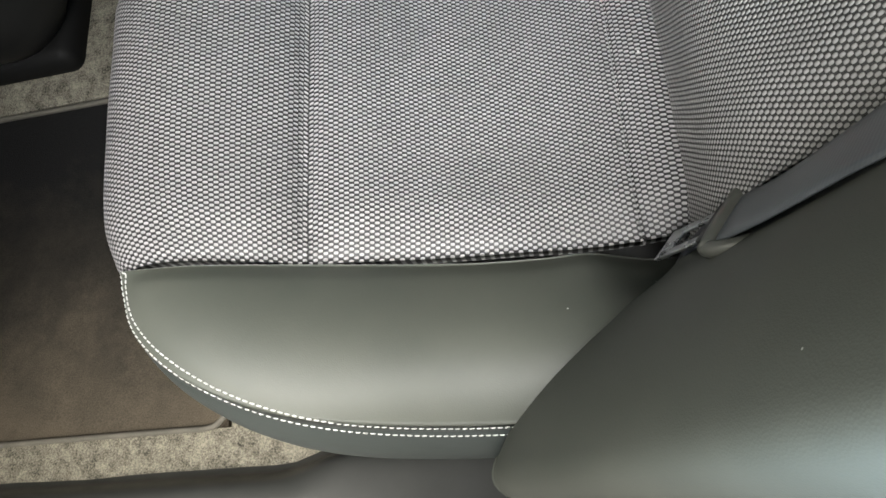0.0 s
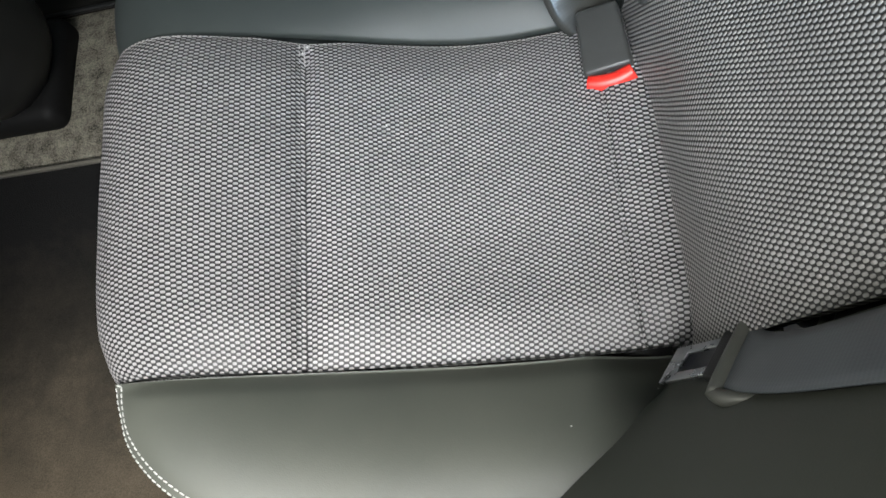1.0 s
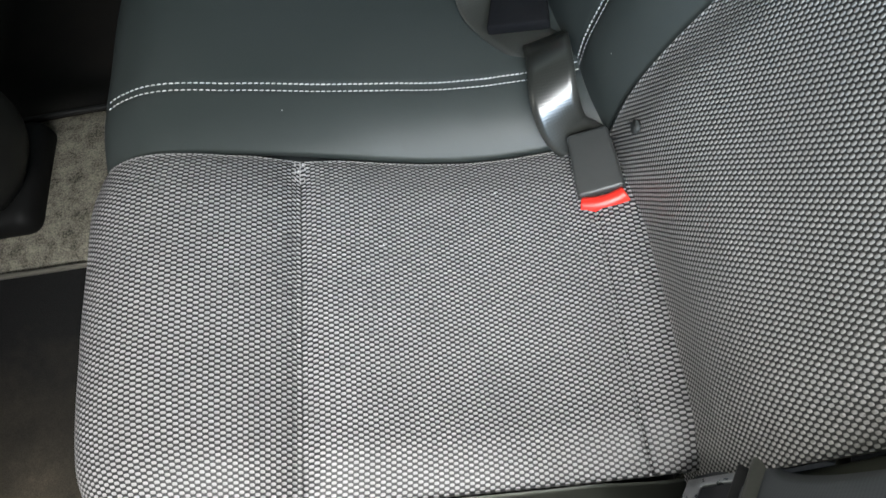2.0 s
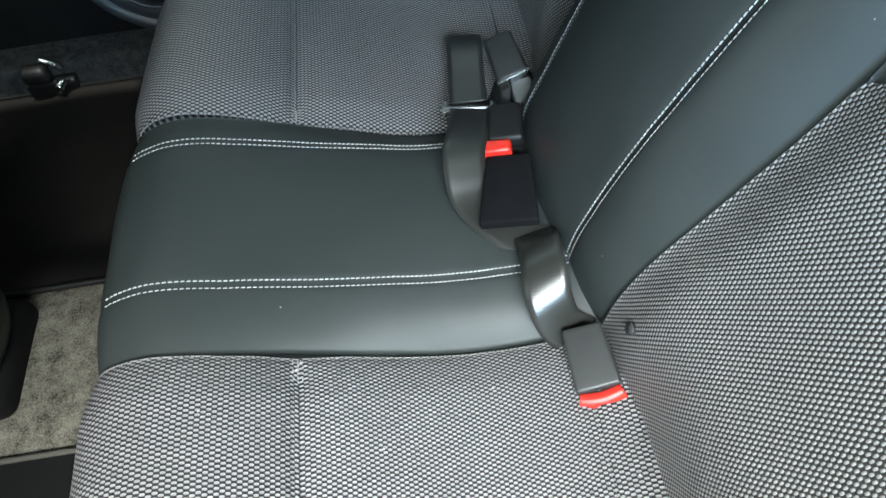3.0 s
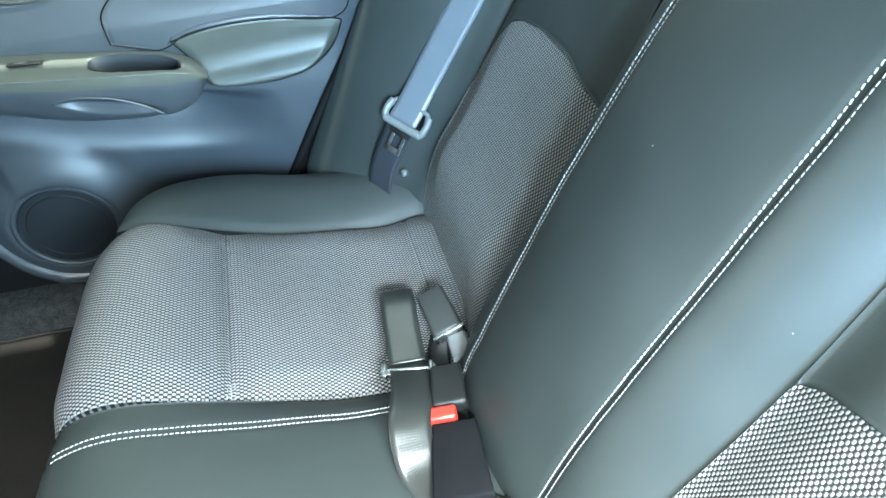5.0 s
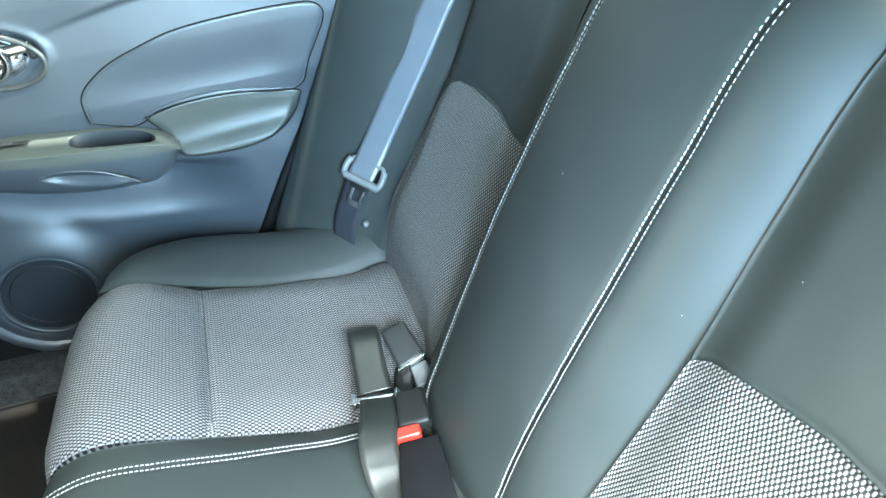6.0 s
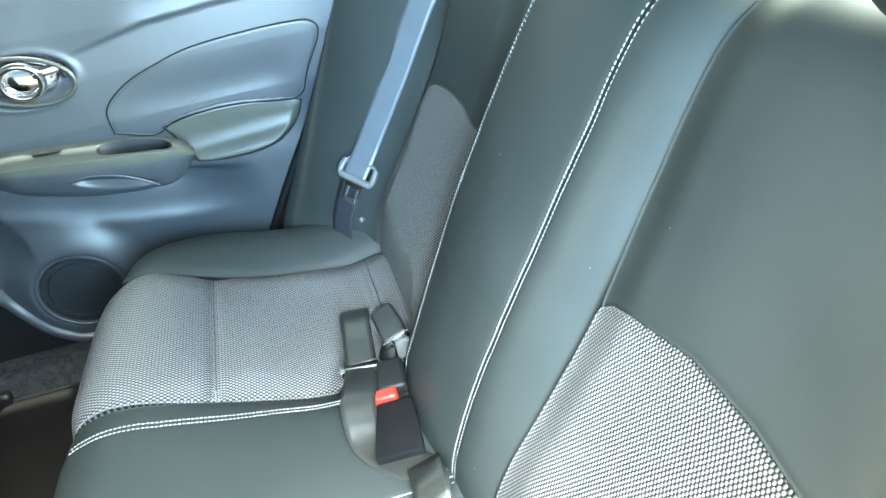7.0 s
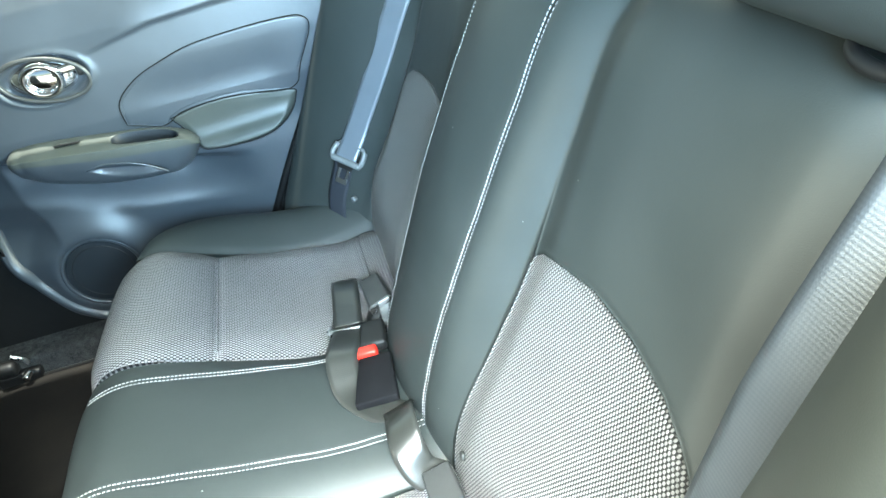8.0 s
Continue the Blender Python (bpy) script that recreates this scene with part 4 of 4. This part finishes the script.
part("strap", ribbon([(-0.093, 0.165, 0.346), (-0.096, 0.130, 0.362), (-0.104, 0.088, 0.377), (-0.112, 0.058, 0.381), (-0.115, 0.032, 0.368), (-0.110, 0.004, 0.3515), (-0.080, -0.034, 0.345), (-0.028, -0.076, 0.337)],
                     [(1, -0.18, 0.0), (1, -0.18, -0.08), (1, -0.16, -0.16), (1, -0.02, -0.20), (0.97, 0.18, -0.05), (0.92, 0.36, 0.10), (0.86, 0.48, 0.15), (0.8, 0.6, 0.15)], 0.049, steps=70), WEB, lap)
part("strap_twist", ribbon([(-0.050, -0.046, 0.345), (-0.052, -0.072, 0.364), (-0.054, -0.104, 0.371), (-0.054, -0.136, 0.356), (-0.044, -0.156, 0.330), (-0.020, -0.166, 0.312)],
                           [(0.30, -0.60, 0.55), (0.62, -0.42, 0.50), (0.92, -0.18, 0.30), (0.96, 0.10, 0.22), (0.95, 0.25, 0.10), (0.9, 0.3, 0.1)], 0.048, steps=50), WEB, lap, "twisted end of the webbing")
adj = part("adjuster", tube([(-0.124, 0.170, 0.350), (-0.124, 0.153, 0.352), (-0.066, 0.142, 0.352), (-0.064, 0.158, 0.350)], 0.0028, 8, steps=30), METAL, lap, "plated steel adjuster")
part("adjuster_bar", block((0.056, 0.0038, 0.003), pose(-0.095, 0.1505, 0.3545, 0, 0, -11), 0.0012), METAL, adj)
for x, y in ((-0.124, 0.158), (-0.066, 0.147)):
    part("adjuster_lug", block((0.006, 0.020, 0.010), pose(x, y, 0.350, 0, 0, -11), 0.002), METAL, adj)


def buckle(name, label, m, length, button=True):
    """A belt buckle: body tapering to its stalk along +y, release button at its -y end."""
    b = thing(name, label, "seat belt buckle", "buckles of the rear seat")
    b.matrix_world = m
    part("body", block((0.047, length, 0.024), pose(0, length / 2, 0), 0.0045, 4, (0.86, 0.9)), SATIN, b)
    if button:
        bow = [(0.0215 * k / 8, -0.0095 + 0.004 * (k / 8) ** 2, 0.0015) for k in range(-8, 9)]
        part("release_button", tube(bow, 0.0092, 14, steps=24, flat=0.80), RED, b, "red release button")
        part("slot_edge", block((0.040, 0.005, 0.010), pose(0.003, -0.0185, -0.0065), 0.0020), GREY, b, "grey slot edge")
    return b


near = buckle("belt_buckle", "black seat belt buckle with a red button tucked against the cloth", frame_of((-0.022, -0.230, 0.3245), (-0.060, 0.98, 0.17), (-0.22, -0.17, 0.96)), 0.066)
mid = thing("belt_buckle", "black middle belt buckle with a red button", "seat belt buckle", "buckles of the rear seat")
mid.matrix_world = frame_of((-0.069, 0.045, 0.364), (0.16, 0.98, 0.02), (-0.1, 0, 1))
part("stalk_cover", block((0.066, 0.094, 0.014), pose(0.006, -0.041, 0.000), 0.003, 3, (0.78, 1)), FABRIC, mid, "black fabric stalk cover")
part("body", block((0.044, 0.060, 0.022), pose(0.004, 0.056, 0.001), 0.006, 4, (0.9, 0.9)), BLACK, mid)
part("release_button", block((0.034, 0.019, 0.020), pose(-0.006, 0.016, 0.004), 0.005, 4), RED, mid, "red release button")
farb = thing("belt_buckle", "dark grey far belt buckle lying on the cloth", "seat belt buckle", "buckles of the rear seat")
farb.matrix_world = frame_of((-0.030, 0.238, 0.342), (-0.10, 0.98, 0.04), (-0.30, -0.05, 0.95))
part("body", block((0.044, 0.082, 0.024), pose(0, 0.004, 0), 0.006, 4, (0.92, 0.8)), SATIN, farb)
part("edge_plate", block((0.046, 0.004, 0.020), pose(0, -0.039, 0.001), 0.001), METAL, farb, "plated steel edge")
part("stalk", block((0.028, 0.040, 0.012), pose(0.004, -0.059, -0.004, 0, 0, -8), 0.004), GREY, farb, "grey moulded stalk")
part("stalk_web", ribbon([(-0.036, 0.215, 0.330), (-0.046, 0.190, 0.330), (-0.052, 0.160, 0.330)], [(1, 0.2, 0.2)] * 3, 0.030, steps=14), BLACK, None)
bpy.data.objects["stalk_web"].parent = lap


# ---- shoulder belts ----
def tongue_parts(owner, m, plastic):
    """The belt tongue: a moulded bar with two hooked arms round the webbing, and a steel blade with a window."""
    def bar(points, r, flat=1.0, steps=24):
        return tube([m @ Vector(p) for p in points], r, 12, steps=steps, flat=flat)
    t = part("tongue_guide", bar([(-0.034, -0.004, 0.005), (-0.018, -0.004, 0.006), (0.018, -0.004, 0.006), (0.034, -0.004, 0.005)], 0.0068), plastic, owner, "grey moulded tongue guide")
    for k in (-1, 1):
        part("guide_arm", bar([(k * 0.031, -0.006, 0.005), (k * 0.036, 0.002, 0.005), (k * 0.0365, 0.014, 0.003), (k * 0.034, 0.026, 0.000)], 0.0058), plastic, t)
    part("guide_loop", bar([(-0.034, 0.016, 0.002), (-0.030, 0.027, -0.002), (-0.020, 0.030, -0.003), (0.020, 0.030, -0.003), (0.030, 0.027, -0.002), (0.034, 0.016, 0.002)], 0.0042, steps=30), plastic, t)
    part("blade_neck", block((0.034, 0.014, 0.006), m @ pose(0, -0.014, 0.002), 0.002, 2, (1.25, 1)), BLACK, t)
    part("blade_left", block((0.006, 0.040, 0.002), m @ pose(-0.0105, -0.030, 0.002), 0.0006), METAL, t, "plated steel blade")
    part("blade_right", block((0.006, 0.040, 0.002), m @ pose(0.0105, -0.030, 0.002), 0.0006), METAL, t, "plated steel blade")
    part("blade_end", block((0.027, 0.010, 0.002), m @ pose(0, -0.047, 0.002), 0.0006), METAL, t, "plated steel blade")
    return t


far_belt = thing("shoulder_belt", "pale slate shoulder belt hanging over the side wing", "seat belt", "shoulder belts of the rear seat")
part("webbing_upper", ribbon([(-0.010, 0.527, 0.476), (0.016, 0.536, 0.508), (0.044, 0.542, 0.550), (0.105, 0.538, 0.652), (0.164, 0.529, 0.760), (0.240, 0.518, 0.880), (0.300, 0.512, 0.96)],
                             [(0.58, -0.67, -0.45)] * 3 + [(0.62, -0.66, -0.42)] * 4, 0.048, steps=70), WEB_PALE, far_belt)
part("webbing_lower", ribbon([(-0.012, 0.533, 0.468), (-0.034, 0.538, 0.420), (-0.050, 0.542, 0.378), (-0.058, 0.546, 0.325), (-0.060, 0.548, 0.285)], [(0.60, -0.70, -0.38)] * 5, 0.046, steps=30), WEB_SHADED, far_belt, "lower run of webbing, shade put into its colour")
far_m = frame_of((-0.004, 0.529, 0.474), (0.52, 0.16, 0.84), (-0.62, -0.70, 0.34))
tongue_parts(far_belt, far_m, GREY)
part("screw", tube([(-0.010, 0.532, 0.380), (-0.016, 0.526, 0.382)], 0.0060, 12, steps=3), GREY, far_belt, "pale trim screw")

near_belt = thing("shoulder_belt", "dark slate shoulder belt with its tongue at the seat crease", "seat belt", "shoulder belts of the rear seat")
part("webbing_upper", ribbon([(0.018, -0.508, 0.405), (0.018, -0.522, 0.440), (0.030, -0.530, 0.490), (0.055, -0.533, 0.560), (0.090, -0.535, 0.640), (0.122, -0.541, 0.730), (0.146, -0.552, 0.820), (0.18, -0.567, 0.93)],
                             [(0.60, 0.70, -0.38), (0.60, 0.74, -0.30), (0.58, 0.80, -0.22), (0.42, 0.90, -0.1), (0.12, 0.98, 0.0)] + [(-0.18, 0.97, 0.06)] * 3, 0.047, steps=80), WEB_NEAR, near_belt)
part("webbing_lower", ribbon([(0.022, -0.506, 0.398), (0.012, -0.500, 0.350), (0.008, -0.495, 0.300)], [(0.55, 0.75, -0.30)] * 3, 0.046, steps=20), WEB_SHADED, near_belt)
near_m = frame_of((0.040, -0.506, 0.414), (0.64, 0.0, 0.77), (-0.54, 0.72, 0.45)) @ pose(0.012, -0.006, 0) @ Matrix.Scale(1.42, 4)
tongue_parts(near_belt, near_m, GUIDE)

# ---- headrest and parcel shelf ----
head = thing("headrest", "black leatherette headrest over the backrest", "headrest")
part("cushion", block((0.11, 0.25, 0.17), pose(0.306, -0.385, 0.994, 0, 14, 0), 0.045, 6), LEATHER, head)
for y in (-0.448, -0.322):
    part("post", tube([(0.315, y, 0.90), (0.325, y, 0.96), (0.33, y, 1.0)], 0.006, 10, steps=6), CHROME, head, "chrome post")
for y in (-0.448,):
    collar = part("post_collar", tube([(0.268 + 0.008 * math.cos(a), y + 0.026 * math.sin(a), 0.918 + 0.008 * math.cos(a)) for a in (2 * math.pi * k / 16 for k in range(16))], 0.0055, 10, True, 40), BLACK, head, "black plastic post collar")
    part("collar_button", block((0.010, 0.008, 0.010), pose(0.258, y - 0.020, 0.914), 0.003), CHROME, collar, "bright release button")

# ---- crumbs on the near cloth, and flecks for its seam wrinkles ----
random.seed(11)
crumb = bmesh.new()
# the last three lumps stand for light flecks on wrinkles at the seam end
for x, y in ((-0.125, -0.208), (-0.008, -0.316), (-0.390, -0.222), (-0.236, -0.262), (-0.310, -0.168), (-0.306, -0.172), (-0.314, -0.176)):
    lump = bmesh.ops.create_icosphere(crumb, subdivisions=1, radius=0.0014, matrix=pose(x, y, cushion(at_x(x), y)[2] + 0.0012))
    for v in lump["verts"]:
        v.co += Vector((random.uniform(-1, 1), random.uniform(-1, 1), random.uniform(-0.5, 0.5))) * 0.0006
crumbs = part("crumbs", crumb, THREAD)
tagged(crumbs, "few pale crumbs on the seat cloth and pale flecks for wrinkles at the seam end", "crumbs", kind="stuff")

# ---- plain body sides that close the cabin ----
slab_wall("wall_far_rear", 0.08, 0.80, 0.72, 0.78, -0.05, 0.90, TRIM, "slate trim behind the far door", "side wall")
slab_wall("wall_far_front", -1.90, -1.00, 0.72, 0.78, -0.05, 0.88, TRIM, "slate front door on the far side", "side wall")
slab_wall("wall_near_rear", 0.14, 0.80, -0.78, -0.72, -0.05, 0.90, TRIM, "slate quarter trim beside the near wing", "side wall")
slab_wall("wall_near_front", -1.90, -1.05, -0.78, -0.72, -0.05, 0.88, TRIM, "slate front door on the near side", "side wall")
for name, y in (("pillar_near", -1), ("pillar_far", 1)):
    pl = part(name, slab([(0.30, 0.88), (0.80, 0.88), (0.62, 1.18), (0.38, 1.20)], 0.04, pose(0, y * 0.62 + 0.02, 0, 90, 0, 0), 0.01), HEADLINER)
    tagged(pl, "pale trim on the rear roof pillar", "pillar trim", kind="structure")
